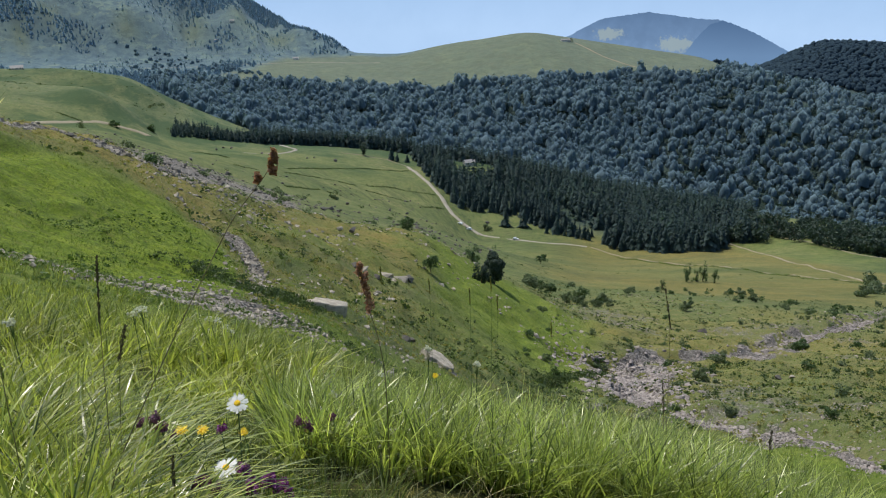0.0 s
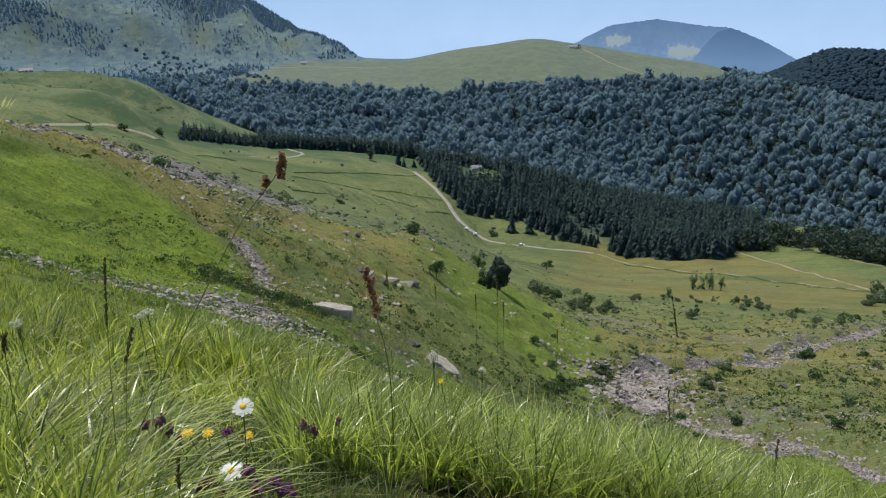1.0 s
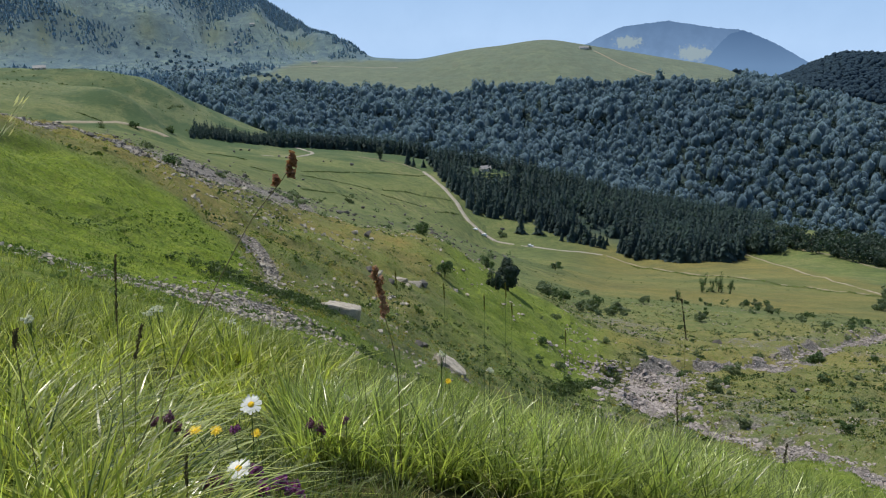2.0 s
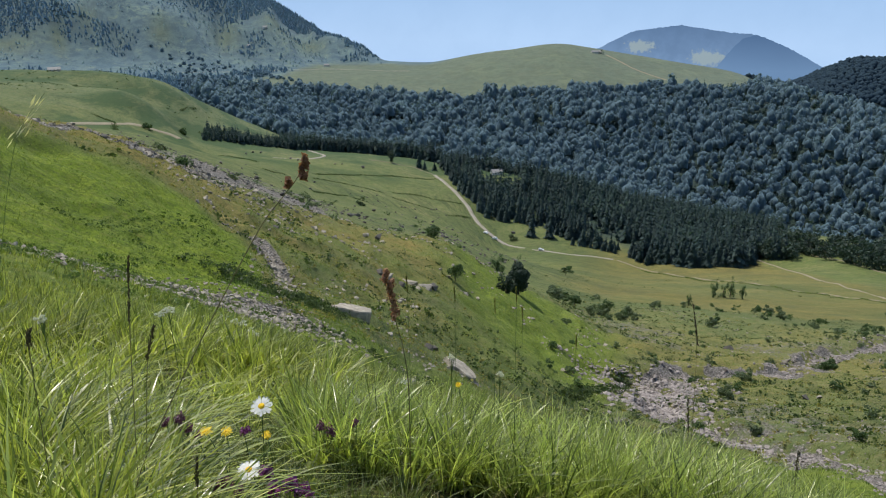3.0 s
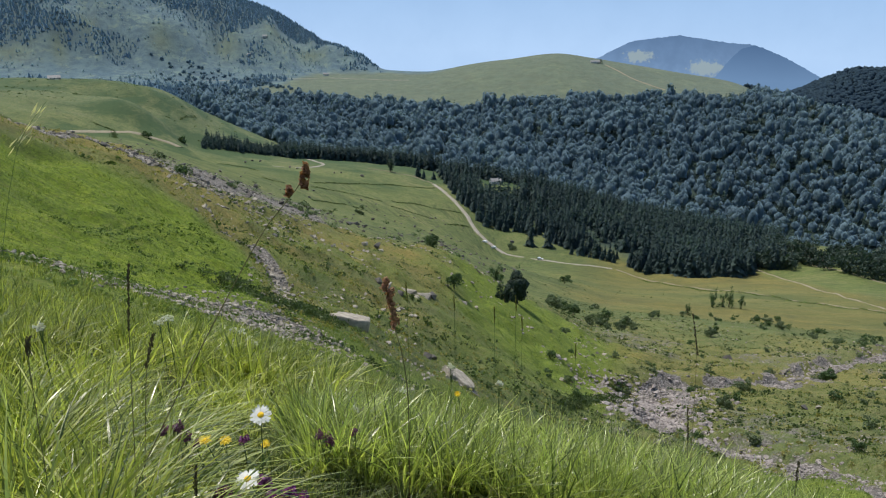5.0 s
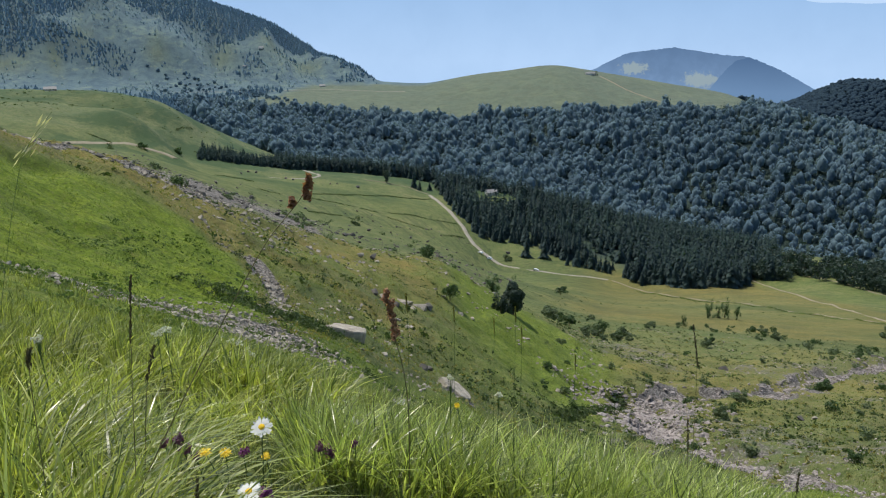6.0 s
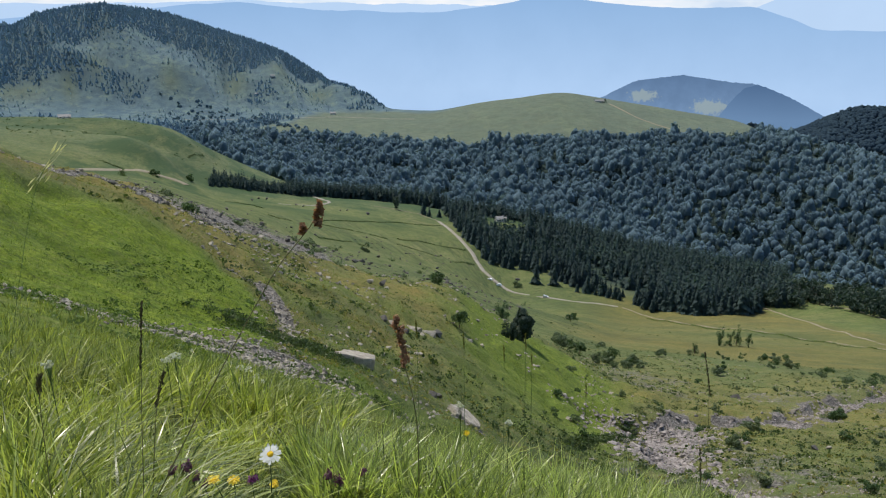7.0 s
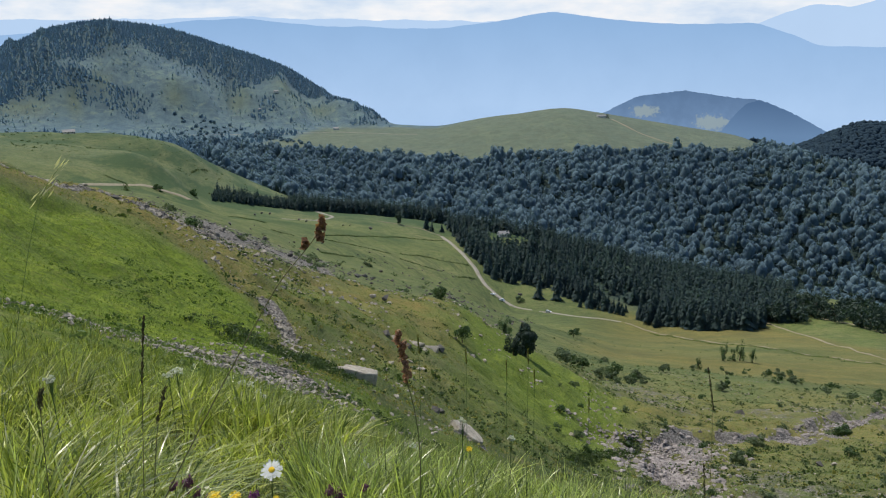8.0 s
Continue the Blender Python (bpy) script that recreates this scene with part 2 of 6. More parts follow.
LOW_SCRUB = leaf_material("low_scrub_leaves", (0.028, 0.05, 0.014), (0.085, 0.125, 0.035), 0.3, 0.6)
TURF_BLADES = leaf_material("short_grass", (0.085, 0.14, 0.02), (0.24, 0.29, 0.06), 0.4, 0.5, 0.15)
STRAW = leaf_material("dry_straw", (0.22, 0.19, 0.08), (0.42, 0.36, 0.18), 0.3, 0.5)
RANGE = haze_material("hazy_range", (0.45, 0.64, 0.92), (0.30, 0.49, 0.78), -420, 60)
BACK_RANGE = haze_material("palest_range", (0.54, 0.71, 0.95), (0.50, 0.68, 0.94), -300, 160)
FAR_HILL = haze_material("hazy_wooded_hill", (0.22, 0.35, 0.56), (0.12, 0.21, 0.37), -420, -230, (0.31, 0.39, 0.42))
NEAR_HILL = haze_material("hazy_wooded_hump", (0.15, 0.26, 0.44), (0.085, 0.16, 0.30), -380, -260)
CLOUD = cloud_material()

# ---- the lie of the land ----


def hash2(i, j, seed):
    h = (i.astype(np.int64) * 374761393 + j.astype(np.int64) * 668265263 + seed * 974711) & 0xFFFFFFFF
    h = ((h ^ (h >> 13)) * 1274126177) & 0xFFFFFFFF
    return ((h ^ (h >> 16)) & 0xFFFF) / 65535.0


def value_noise(x, y, seed=0):
    """Smooth noise of unit wavelength, -1 to 1."""
    i, j = np.floor(x), np.floor(y)
    u, v = x - i, y - j
    u, v = u * u * u * (u * (6 * u - 15) + 10), v * v * v * (v * (6 * v - 15) + 10)
    a, b = hash2(i, j, seed), hash2(i + 1, j, seed)
    c, d = hash2(i, j + 1, seed), hash2(i + 1, j + 1, seed)
    return 2 * ((a + (b - a) * u) * (1 - v) + (c + (d - c) * u) * v) - 1


def fbm(x, y, size, octaves=4, seed=0):
    total, amp = 0.0, 0.5
    for k in range(octaves):
        s = size / 2 ** k
        total = total + amp * value_noise(x / s + 17.3 * k, y / s - 9.1 * k, seed + k)
        amp *= 0.5
    return total


def smooth(a, b, x):
    t = np.clip((x - a) / (b - a), 0, 1)
    return t * t * (3 - 2 * t)


# Brows, hollows and crests across the valley, near to far: bearing in degrees, metres out, height.
LINES = dict(
    feet=[(-40, 0.8, 0.26), (0, 0.8, 0.15), (40, 0.8, 0.04)],
    brow=[(-40, 2.6, -0.2), (-28, 2.6, -0.32), (-12, 2.6, -0.5), (0, 2.6, -0.64), (14, 2.6, -0.78), (28, 2.6, -0.88), (40, 2.6, -1.0)],
    drop=[(-40, 10, -2.3), (-28, 10, -3.0), (-18, 10, -3.7), (-8, 10, -4.7), (0, 10, -5.5), (14, 10, -6.8), (28, 10, -7.0), (40, 10, -7.0)],
    gully=[(-37.6, 19, -4.2), (-30, 20, -5.7), (-23.5, 22, -7.6), (-14.1, 27, -11.2), (-9.4, 31, -14), (-5.5, 34, -17.4), (-0.4, 37, -20.9), (8.9, 45, -27.2), (15.7, 48, -29.6), (22.1, 44, -26.6), (32.5, 36, -21.3), (38.8, 34, -19.2)],
    flank=[(-36.9, 32, -6), (-31.3, 35, -8.4), (-24.8, 38, -11), (-17.4, 42, -14.4), (-9.2, 50, -20.1), (-0.4, 62, -29), (8.7, 75, -40.2), (16.6, 84, -44.6), (25.3, 90, -44.6), (31.4, 75, -36.8), (37.5, 70, -32.8)],
    spur=[(-35.9, 55, -6.4), (-30.4, 60, -9.5), (-24, 68, -13.5), (-16.9, 80, -21.2), (-8.9, 95, -30.4), (-2.1, 108, -37.7), (3.6, 115, -47.3), (10.3, 108, -51.6), (17.1, 120, -57.6), (24.9, 135, -61.6), (30.7, 165, -70.3), (36.6, 170, -67.6)],
    hollow=[(-36, 150, -20.9), (-30.5, 150, -26.7), (-24, 145, -30.7), (-16.9, 150, -41.6), (-8.9, 160, -53.4), (-2.1, 180, -65.1), (3.6, 180, -73.9), (10.2, 160, -72.6), (16.9, 165, -73.5), (24.7, 190, -82), (30.5, 240, -96.7), (36.4, 240, -91.1)],
    pasture=[(-36, 330, -48), (-30.3, 320, -55), (-25.6, 260, -50), (-20.5, 240, -55.4), (-14.9, 250, -69.5), (-8.9, 280, -88.4), (-2.1, 330, -114), (3.5, 350, -132), (10.1, 300, -123), (16.8, 290, -119.6), (24.5, 300, -120), (30.3, 310, -119), (36.3, 310, -114)],
    terrace=[(-36, 600, -89), (-30.3, 600, -101), (-23.8, 600, -114), (-16.7, 560, -136), (-8.8, 560, -163), (-1.2, 590, -193), (1.8, 590, -209), (8.2, 570, -205), (12.4, 550, -204), (20.4, 530, -192), (30.1, 430, -155), (36, 420, -147)],
    edge=[(-36, 720, -103), (-30.2, 720, -116), (-23.7, 760, -135), (-19.1, 830, -170), (-12.6, 870, -196), (-6.2, 880, -207), (-2.9, 850, -209), (2.2, 800, -210), (12.1, 760, -221), (20.1, 720, -221), (29.7, 650, -205), (35.5, 640, -194)],
    knoll=[(-35.6, 1000, -109), (-29.7, 1000, -115), (-24.9, 1000, -121), (-21.2, 1010, -137), (-18.8, 1030, -168), (-15.2, 1050, -203), (-10.2, 1050, -242), (-6.2, 1050, -262), (2.2, 1000, -274), (12.2, 950, -293), (20.2, 950, -310), (29.7, 950, -310), (35.6, 950, -294)],
    foot=[(-35.7, 1280, -151), (-29.9, 1280, -162), (-21.3, 1240, -182), (-18.9, 1200, -203), (-15.3, 1150, -229), (-8.6, 1150, -269), (-0.4, 1150, -297), (8, 1150, -333), (20.1, 1150, -367), (29.6, 1150, -360), (35.5, 1150, -345)],
    brink=[(-35.6, 1650, -181), (-29.8, 1650, -194), (-18.7, 1600, -218), (-12.3, 1550, -241), (-6.4, 1540, -245), (-0.3, 1520, -257), (5.7, 1550, -237), (11.6, 1600, -237), (18.3, 1640, -236), (21.8, 1640, -237), (25.3, 1600, -256), (28.3, 1580, -266), (34.1, 1550, -270)],
    dome=[(-35.5, 1950, -197), (-29.7, 1950, -212), (-19.7, 1950, -235), (-14.1, 1950, -240), (-8.3, 1950, -243), (-3.1, 1950, -241), (-0.3, 1950, -216), (2.9, 1950, -199), (6, 1950, -183), (9.9, 1950, -203), (13.3, 1950, -222), (18.2, 1950, -244), (20.8, 1950, -284), (28.4, 1950, -359), (34.2, 1950, -362)],
    mount=[(-37.4, 2700, -179), (-34.4, 2700, -122), (-31.2, 2700, -59), (-27.9, 2700, 8), (-23.9, 2700, 16), (-21.1, 2700, -2), (-17.6, 2700, -58), (-13.9, 2700, -115), (-11.7, 2700, -182), (-10.1, 2700, -245), (-7.8, 2700, -314), (-4.6, 2700, -342), (-0.1, 2700, -391), (13.8, 2650, -419), (21.3, 2600, -349), (23.5, 2600, -293), (24.7, 2600, -268), (27.2, 2600, -267), (31.9, 2600, -276)],
    farcrest=[(-37.8, 3300, -389), (-6.2, 3300, -478), (4, 3300, -447), (8.2, 3300, -339), (10.9, 3300, -258), (14, 3300, -232), (17.1, 3300, -258), (18.7, 3300, -261), (20.7, 3300, -317), (23.2, 3300, -379), (26.2, 3300, -435), (32.2, 3300, -427)],
    range=[(-36.9, 4700, -64), (-31.1, 4700, -32), (-24.6, 4700, 7), (-16.7, 4700, 55), (-11.5, 4700, 17), (-2.9, 4700, -4), (1, 4700, 45), (4.8, 4700, 91), (9.4, 4700, 45), (13.1, 4700, 20), (18, 4700, 32), (20.2, 4700, -32), (21.9, 4700, -88), (25.6, 4700, -91), (31.1, 4700, -49)],
    back=[(-36.7, 4850, 27), (-16.7, 4850, 63), (1.8, 4850, 34), (16.7, 4850, -13), (20, 4850, 85), (21.3, 4850, 125), (23.2, 4850, 111), (25.2, 4850, 157), (29, 4850, 191)],
)
ORDER = ("feet", "brow", "drop", "gully", "flank", "spur", "hollow", "pasture", "terrace", "edge", "knoll", "foot", "brink", "dome", "mount")


def knots(name, az):
    a, d, z = np.array(LINES[name], float).T
    return np.interp(az, a, d), np.interp(az, a, z)


AZ = np.linspace(-46, 46, 369)
TABLE = []
for line_name in ORDER:
    dd, zz = knots(line_name, AZ)
    k = np.hanning(15)
    k /= k.sum()
    TABLE.append([np.convolve(np.pad(v, 7, mode="edge"), k, "valid") for v in (dd, zz)])
TABLE.append([AZ * 0 + 3300, AZ * 0 - 540])
TABLE.append([AZ * 0 + 4980, AZ * 0 - 620])
KD, KZ = np.array([t[0] for t in TABLE]), np.array([t[1] for t in TABLE])
STEP = np.diff(KZ, axis=0) / np.diff(KD, axis=0)
SLOPE = np.zeros_like(KD)
SLOPE[0], SLOPE[-1] = STEP[0], 0
for k in range(1, len(KD) - 1):
    h0, h1 = KD[k] - KD[k - 1], KD[k + 1] - KD[k]
    s0, s1 = STEP[k - 1], STEP[k]
    same = s0 * s1 > 0
    w0, w1 = 2 * h1 + h0, h1 + 2 * h0
    SLOPE[k] = np.where(same, (w0 + w1) / np.where(same, w0 / np.where(same, s0, 1) + w1 / np.where(same, s1, 1), 1), 0)


def column(table, az):
    """The table's rows at the bearings az, by straight steps between its columns."""
    p = np.clip((az + 46) / 92 * (len(AZ) - 1), 0, len(AZ) - 1.001)
    i = p.astype(int)
    return table[:, i] * (1 - (p - i)) + table[:, i + 1] * (p - i)


def near_line(x, y, line):
    """Metres from points to a broken line in plan, and how far along it (0 to 1) they lie."""
    best, along = np.full(x.shape, 1e9), np.zeros(x.shape)
    n = len(line) - 1
    for k in range(n):
        (ax, ay), (bx, by) = line[k], line[k + 1]
        ux, uy = bx - ax, by - ay
        s = np.clip(((x - ax) * ux + (y - ay) * uy) / (ux * ux + uy * uy), 0, 1)
        q = np.hypot(x - ax - s * ux, y - ay - s * uy)
        along = np.where(q < best, (k + s) / n, along)
        best = np.minimum(best, q)
    return best, along


def land_plain(x, y):
    d = np.maximum(np.hypot(x, y), 0.01)
    az = np.degrees(np.arctan2(x, y))
    a = np.clip(az, -45.9, 45.9)
    D, Z, M = column(KD, a), column(KZ, a), column(SLOPE, a)
    k = np.clip((d[None] > D).sum(0) - 1, 0, len(D) - 2)
    r = np.arange(len(d))
    d0, d1, z0, z1, m0, m1 = D[k, r], D[k + 1, r], Z[k, r], Z[k + 1, r], M[k, r], M[k + 1, r]
    h = d1 - d0
    t = np.clip((d - d0) / h, 0, 1)
    z = (1 + 2 * t) * (1 - t) ** 2 * z0 + t * (1 - t) ** 2 * h * m0 + t * t * (3 - 2 * t) * z1 + t * t * (t - 1) * h * m1
    z = np.where(d < D[0], Z[0] + (D[0] - d) * 0.1, z)
    # the mountainside that goes on behind and beside the standpoint
    side = 0.2 - 0.36 * y * np.exp(-np.abs(y) / 1400) - 0.16 * x * np.exp(-np.abs(x) / 1500)
    w = smooth(46, 85, np.abs(az))
    return z * (1 - w) + side * w


def rough(x, y):
    d = np.hypot(x, y)
    z = 0.0
    for k, (size, amp) in enumerate(((0.35, 0.02), (1.3, 0.10), (4.5, 0.30), (15, 0.6), (50, 1.1), (150, 2.6))):
        w = smooth(0.004, 0.012, size / np.maximum(d, 1)) * smooth(size * 0.5, size * 3, d)
        z = z + amp * w * value_noise(x / size, y / size, 40 + k)
    # hummocky turf of the middle distance
    z = z + (0.26 * value_noise(x / 1.5, y / 1.5, 70) + 0.36 * value_noise(x / 3.3, y / 3.3, 71)) * smooth(25, 45, d) * (1 - smooth(160, 240, d))
    # ribs and gullies down the mountain's flank, folds on the knoll
    az = np.degrees(np.arctan2(x, y))
    z = z * (1 - 0.5 * smooth(900, 1300, d))
    spine = 1 - 2 * np.abs(value_noise(az / 4.3 + 0.0022 * d, d / 1500.0, 64))
    rib = 0.45 * spine + 1 - 2 * np.abs(value_noise(az / 2.1 + 0.0016 * d, d / 900.0, 60)) + 0.5 * (1 - 2 * np.abs(value_noise(az / 0.8 - 0.001 * d, d / 400.0, 61)))
    z = z + 27 * rib * smooth(1980, 2250, d) * (1 - smooth(2520, 2690, d)) * (1 - smooth(-9, -6, az))
    return z + (9.5 * value_noise(x / 70.0 + y / 200.0, y / 60.0, 62) + 3.0 * value_noise(x / 34.0 + y / 90.0, y / 26.0, 63)) * smooth(700, 850, d) * (1 - smooth(960, 1010, d)) * (1 - smooth(-21, -18, az))



# ---- where the streams, stones and tracks lie, in plan ----
GULLY = [(-14.0, 16.6), (-10.6, 18.0), (-10.6, 20.0), (-10.4, 21.6), (-9.6, 22.2), (-9.1, 24.3), (-8.1, 26.7), (-7.5, 28.6)]
RUNNEL = [(-17.4, 53.2), (-15.5, 52.5), (-12.8, 47.8), (-10.9, 42.8), (-8.5, 32.2)]
SCREE = [(-116, 214), (-102, 214), (-87, 204), (-80, 215), (-79, 250), (-72, 272)]
CREST = [(-36, 62), (-34, 64.5), (-32, 67), (-30, 69.5), (-28.5, 72), (-26.5, 75)]
RAVINE = [(120, 190), (86, 152), (74, 137), (61, 121), (48.6, 105), (38, 91), (33.4, 90.5), (28.7, 89), (23.2, 85.7), (18.7, 83.5), (14.4, 81.8)]
BED = [(17.5, 84), (18.6, 76), (18.2, 69), (17.2, 63), (17.6, 57), (19.4, 52.5), (21.2, 48), (22.2, 43), (22.6, 37.5), (22.4, 32)]
FAN = [(13.6, 81.5), (18.0, 81), (21.5, 79.5), (19.0, 72), (16.5, 66), (16.5, 60)]
ROCKY = [(-3.2, 33.6), (-2.5, 40), (-1.1, 46.4), (0.5, 44.7)]
ROADS = dict(
    valley=[(-110, 806), (-87, 802), (-64, 803), (-39, 776), (-20, 716), (-4, 663), (5, 616), (15, 597), (27, 581), (52, 565), (78, 547), (103, 537), (117, 517), (135, 453), (151, 403), (161, 356), (171, 324), (180, 295)],
    field=[(190, 560), (198, 533), (204, 507), (202, 450), (195, 387), (185, 336), (178, 300)],
    lower=[(228, 575), (235, 546), (247, 496), (261, 454), (275, 420)],
    farm=[(-360, 560), (-343, 600), (-326, 652), (-318, 678), (-306, 698), (-297, 716), (-286, 726), (-272, 722)],
    saddle=[(-668.0, 1774.0), (-555.0, 1831.0), (-448.0, 1882.0), (-344.0, 1911.0), (-233.0, 1899.0), (-150.0, 1887.0)],
    dome=[(300, 1872), (322, 1815), (340, 1760), (368, 1705), (395, 1660)],
    bend=[(-196, 745), (-181, 754), (-157, 775), (-153, 798), (-160, 818), (-181, 850)])


def mountain_wood(x, y, d, az):
    """How thickly spruces stand on the mountain: closed above a wavering line, in clumps below."""
    m = fbm(x, y, 150.0, 5, 21)
    line = np.interp(az, [-40, -31.6, -29.6, -28.4, -26.6, -24.8, -23.3, -21.3, -19.5, -17.7, -16.7, -15.1, -12.5, -10.5, -8], [2150, 2190, 2230, 2215, 2255, 2360, 2430, 2440, 2450, 2400, 2310, 2350, 2400, 2330, 2330])
    w = smooth(-25, 45, d - line + 170 * m)
    w = np.maximum(w, 0.5 * smooth(0.10, 0.28, m + 0.12 * np.exp(-((az + 19) / 3.5) ** 2)) * (1 - 0.6 * smooth(2180, 2300, d)))
    w = np.maximum(w, 0.35 * (1 - smooth(1500, 1900, d)))
    return np.clip(w, 0, 1) * smooth(-40, 60, d - np.interp(az, [-19, -15, -11], [1330, 1800, 2060])) * (1 - smooth(-8, -6.5, az)) * (d < 2760)


def scree_cover(d, az):
    """Where stones have come down behind the spur."""
    far = np.interp(az, [-31, -27, -24, -20.4, -17, -14, -12, -10], [140, 190, 235, 290, 400, 440, 420, 300])
    return (1 - smooth(0.8, 1.1, d / far)) * smooth(75, 110, d) * smooth(-32, -29, az) * (1 - smooth(-12, -9.5, az))


# grassy openings on the mountain's flank: bearing, metres out, reach in each
OPEN_PATCHES = [(-30.6, 2130, 2.2, 55), (-25.6, 2230, 0.7, 70), (-27.4, 2130, 0.5, 70), (-17.0, 2220, 1.0, 80), (-13.4, 2290, 1.3, 90), (-11.6, 2240, 1.3, 70), (-21.2, 2160, 0.8, 50)]


WOOD_FRONT = [(-2.4, 802), (-0.8, 696), (1, 650), (4.8, 631), (8.6, 583), (10.8, 568), (12.8, 547), (17.4, 520), (20, 524), (21, 560)]
CLEARING = (30, 785)


def masks(x, y):
    """What covers the ground at points of the plan: gravel, lush turf, dry turf, woodland floor, mountainside with
    painted haze.
    """
    d, az = np.hypot(x, y), np.degrees(np.arctan2(x, y))
    n = fbm(x, y, 9.0, 4, 5)
    gravel = np.zeros_like(x)
    for line, width in ((GULLY[2:], 1.8), (RUNNEL, 0.55), (RAVINE, 3.0), (BED, 1.4), (FAN, 2.6), (ROCKY, 0.5), (CREST, 3.6)):
        q, s = near_line(x, y, line)
        wd = width * (1 + 1.1 * n) * (0.55 + 0.9 * np.sin(np.pi * np.clip(s, 0.06, 0.94)))
        gravel = np.maximum(gravel, (1 - smooth(wd * 0.5, wd * 1.5, q)) * (1 - 0.85 * smooth(0.02, 0.16, fbm(x, y, 3.2, 3, 91))))
    gravel = np.maximum(gravel, 0.8 * scree_cover(d, az) * (0.75 + 0.8 * fbm(x, y, 22.0, 4, 19)))
    gravel = np.maximum(gravel, 0.47 * smooth(0.12, 0.35, fbm(x, y, 13.0, 4, 52)) * smooth(34, 50, d) * (1 - smooth(150, 215, d)) * smooth(8, 11, az))
    a = np.clip(az, -45.9, 45.9)
    D = column(KD, a)
    f = (d - D[3]) / (D[5] - D[3])
    rim = np.interp(az, [-36, -31, -28, -24.5, -20.3, -17.1, -16.2, -15], [0.9, 0.87, 0.82, 0.76, 0.68, 0.46, 0.3, 0.0])
    lush = smooth(0.02, 0.15, f) * (1 - smooth(rim - 0.07, rim + 0.06, f + 0.10 * n)) * (1 - smooth(-16, -14.5, az))
    lush = np.maximum(lush, 0.8 * smooth(0.15, 0.5, f + 0.3 * n) * (1 - smooth(1.0, 1.2, f)) * smooth(-6, 1, az + 4 * n) * (1 - smooth(10, 14, az)))
    lush = np.maximum(lush, (0.22 + 0.6 * n) * smooth(0.1, 0.3, f) * (1 - smooth(0.9, 1.1, f)) * smooth(-18, -14, az) * (1 - smooth(-6, 0, az)))
    lush = np.maximum(lush, 0.1 * smooth(-8, 8, x - 205 + 0.12 * (y - 450)) * smooth(330, 400, d) * (1 - smooth(600, 640, d)))
    lush = np.maximum(lush, 0.75 * (1 - smooth(0.0, 0.1, f)))
    dry = smooth(rim - 0.03, rim + 0.09, f + 0.10 * n) * (1 - smooth(1.3, 1.6, f)) * (1 - smooth(-20, -12, az)) * 0.9
    dry = np.maximum(dry, (0.5 + 1.1 * fbm(x, y, 4.0, 3, 15)) * smooth(0.1, 0.4, f) * (1 - smooth(1.0, 1.3, f)) * (smooth(-17, -13, az) * (1 - smooth(-5, 0, az))))
    m2 = fbm(x, y, 120.0, 4, 8)
    dry = np.maximum(dry, (0.72 + 0.7 * m2) * smooth(230, 310, d + 130 * m2) * (1 - smooth(560, 600, d)) * smooth(4, 12, az) * (1 - smooth(-8, 8, x - 205 + 0.12 * (y - 450))))
    dry = np.maximum(dry, (0.3 + 0.8 * fbm(x, y, 26.0, 4, 16)) * smooth(45, 70, d) * (1 - smooth(240, 300, d)) * smooth(9, 13, az))
    dry = np.maximum(dry, 0.3 * smooth(1500, 1600, d) * (1 - smooth(2050, 2200, d)))
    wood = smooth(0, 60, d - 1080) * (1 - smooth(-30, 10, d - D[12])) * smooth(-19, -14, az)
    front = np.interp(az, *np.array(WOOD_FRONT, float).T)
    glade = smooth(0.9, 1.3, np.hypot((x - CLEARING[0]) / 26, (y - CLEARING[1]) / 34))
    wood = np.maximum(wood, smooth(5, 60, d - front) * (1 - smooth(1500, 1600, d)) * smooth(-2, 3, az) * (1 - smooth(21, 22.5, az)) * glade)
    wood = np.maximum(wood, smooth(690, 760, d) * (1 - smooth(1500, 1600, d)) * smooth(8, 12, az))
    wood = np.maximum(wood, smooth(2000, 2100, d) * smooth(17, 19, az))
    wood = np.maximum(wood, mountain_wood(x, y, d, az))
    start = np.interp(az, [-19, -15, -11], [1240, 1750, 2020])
    crag_haze = smooth(-60, 60, d - start + 90 * m2) * (1 - smooth(3, 6, az))
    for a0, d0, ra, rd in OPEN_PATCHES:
        crag_haze = crag_haze * (1 - 0.5 * np.exp(-((az - a0) / ra) ** 2 - ((d - d0) / rd) ** 2))
    # painted haze: all ground takes on the bluish mix with distance
    crag_haze = np.maximum(crag_haze, 0.12 * smooth(700, 900, d) + 0.34 * smooth(1400, 1600, d))
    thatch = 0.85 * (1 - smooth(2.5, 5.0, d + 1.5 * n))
    terrace = smooth(180, 260, d) * (1 - smooth(1000, 1300, d)) * smooth(-0.35, 0.1, m2) * (1 - 0.8 * smooth(680, 760, d)) * (1 - 0.7 * smooth(6, 12, az))
    east = smooth(4, 10, az)
    # where fold shade is painted on; the hay colour is weighted by it too
    fold = smooth(180, 260, d) * (1 - smooth(1000, 1300, d)) * ((0.3 + 0.7 * smooth(660, 740, d)) * (1 - east) + 0.9 * east)
    return np.clip(np.array([gravel, lush, dry, wood, crag_haze, thatch, terrace, fold]), 0, 1)


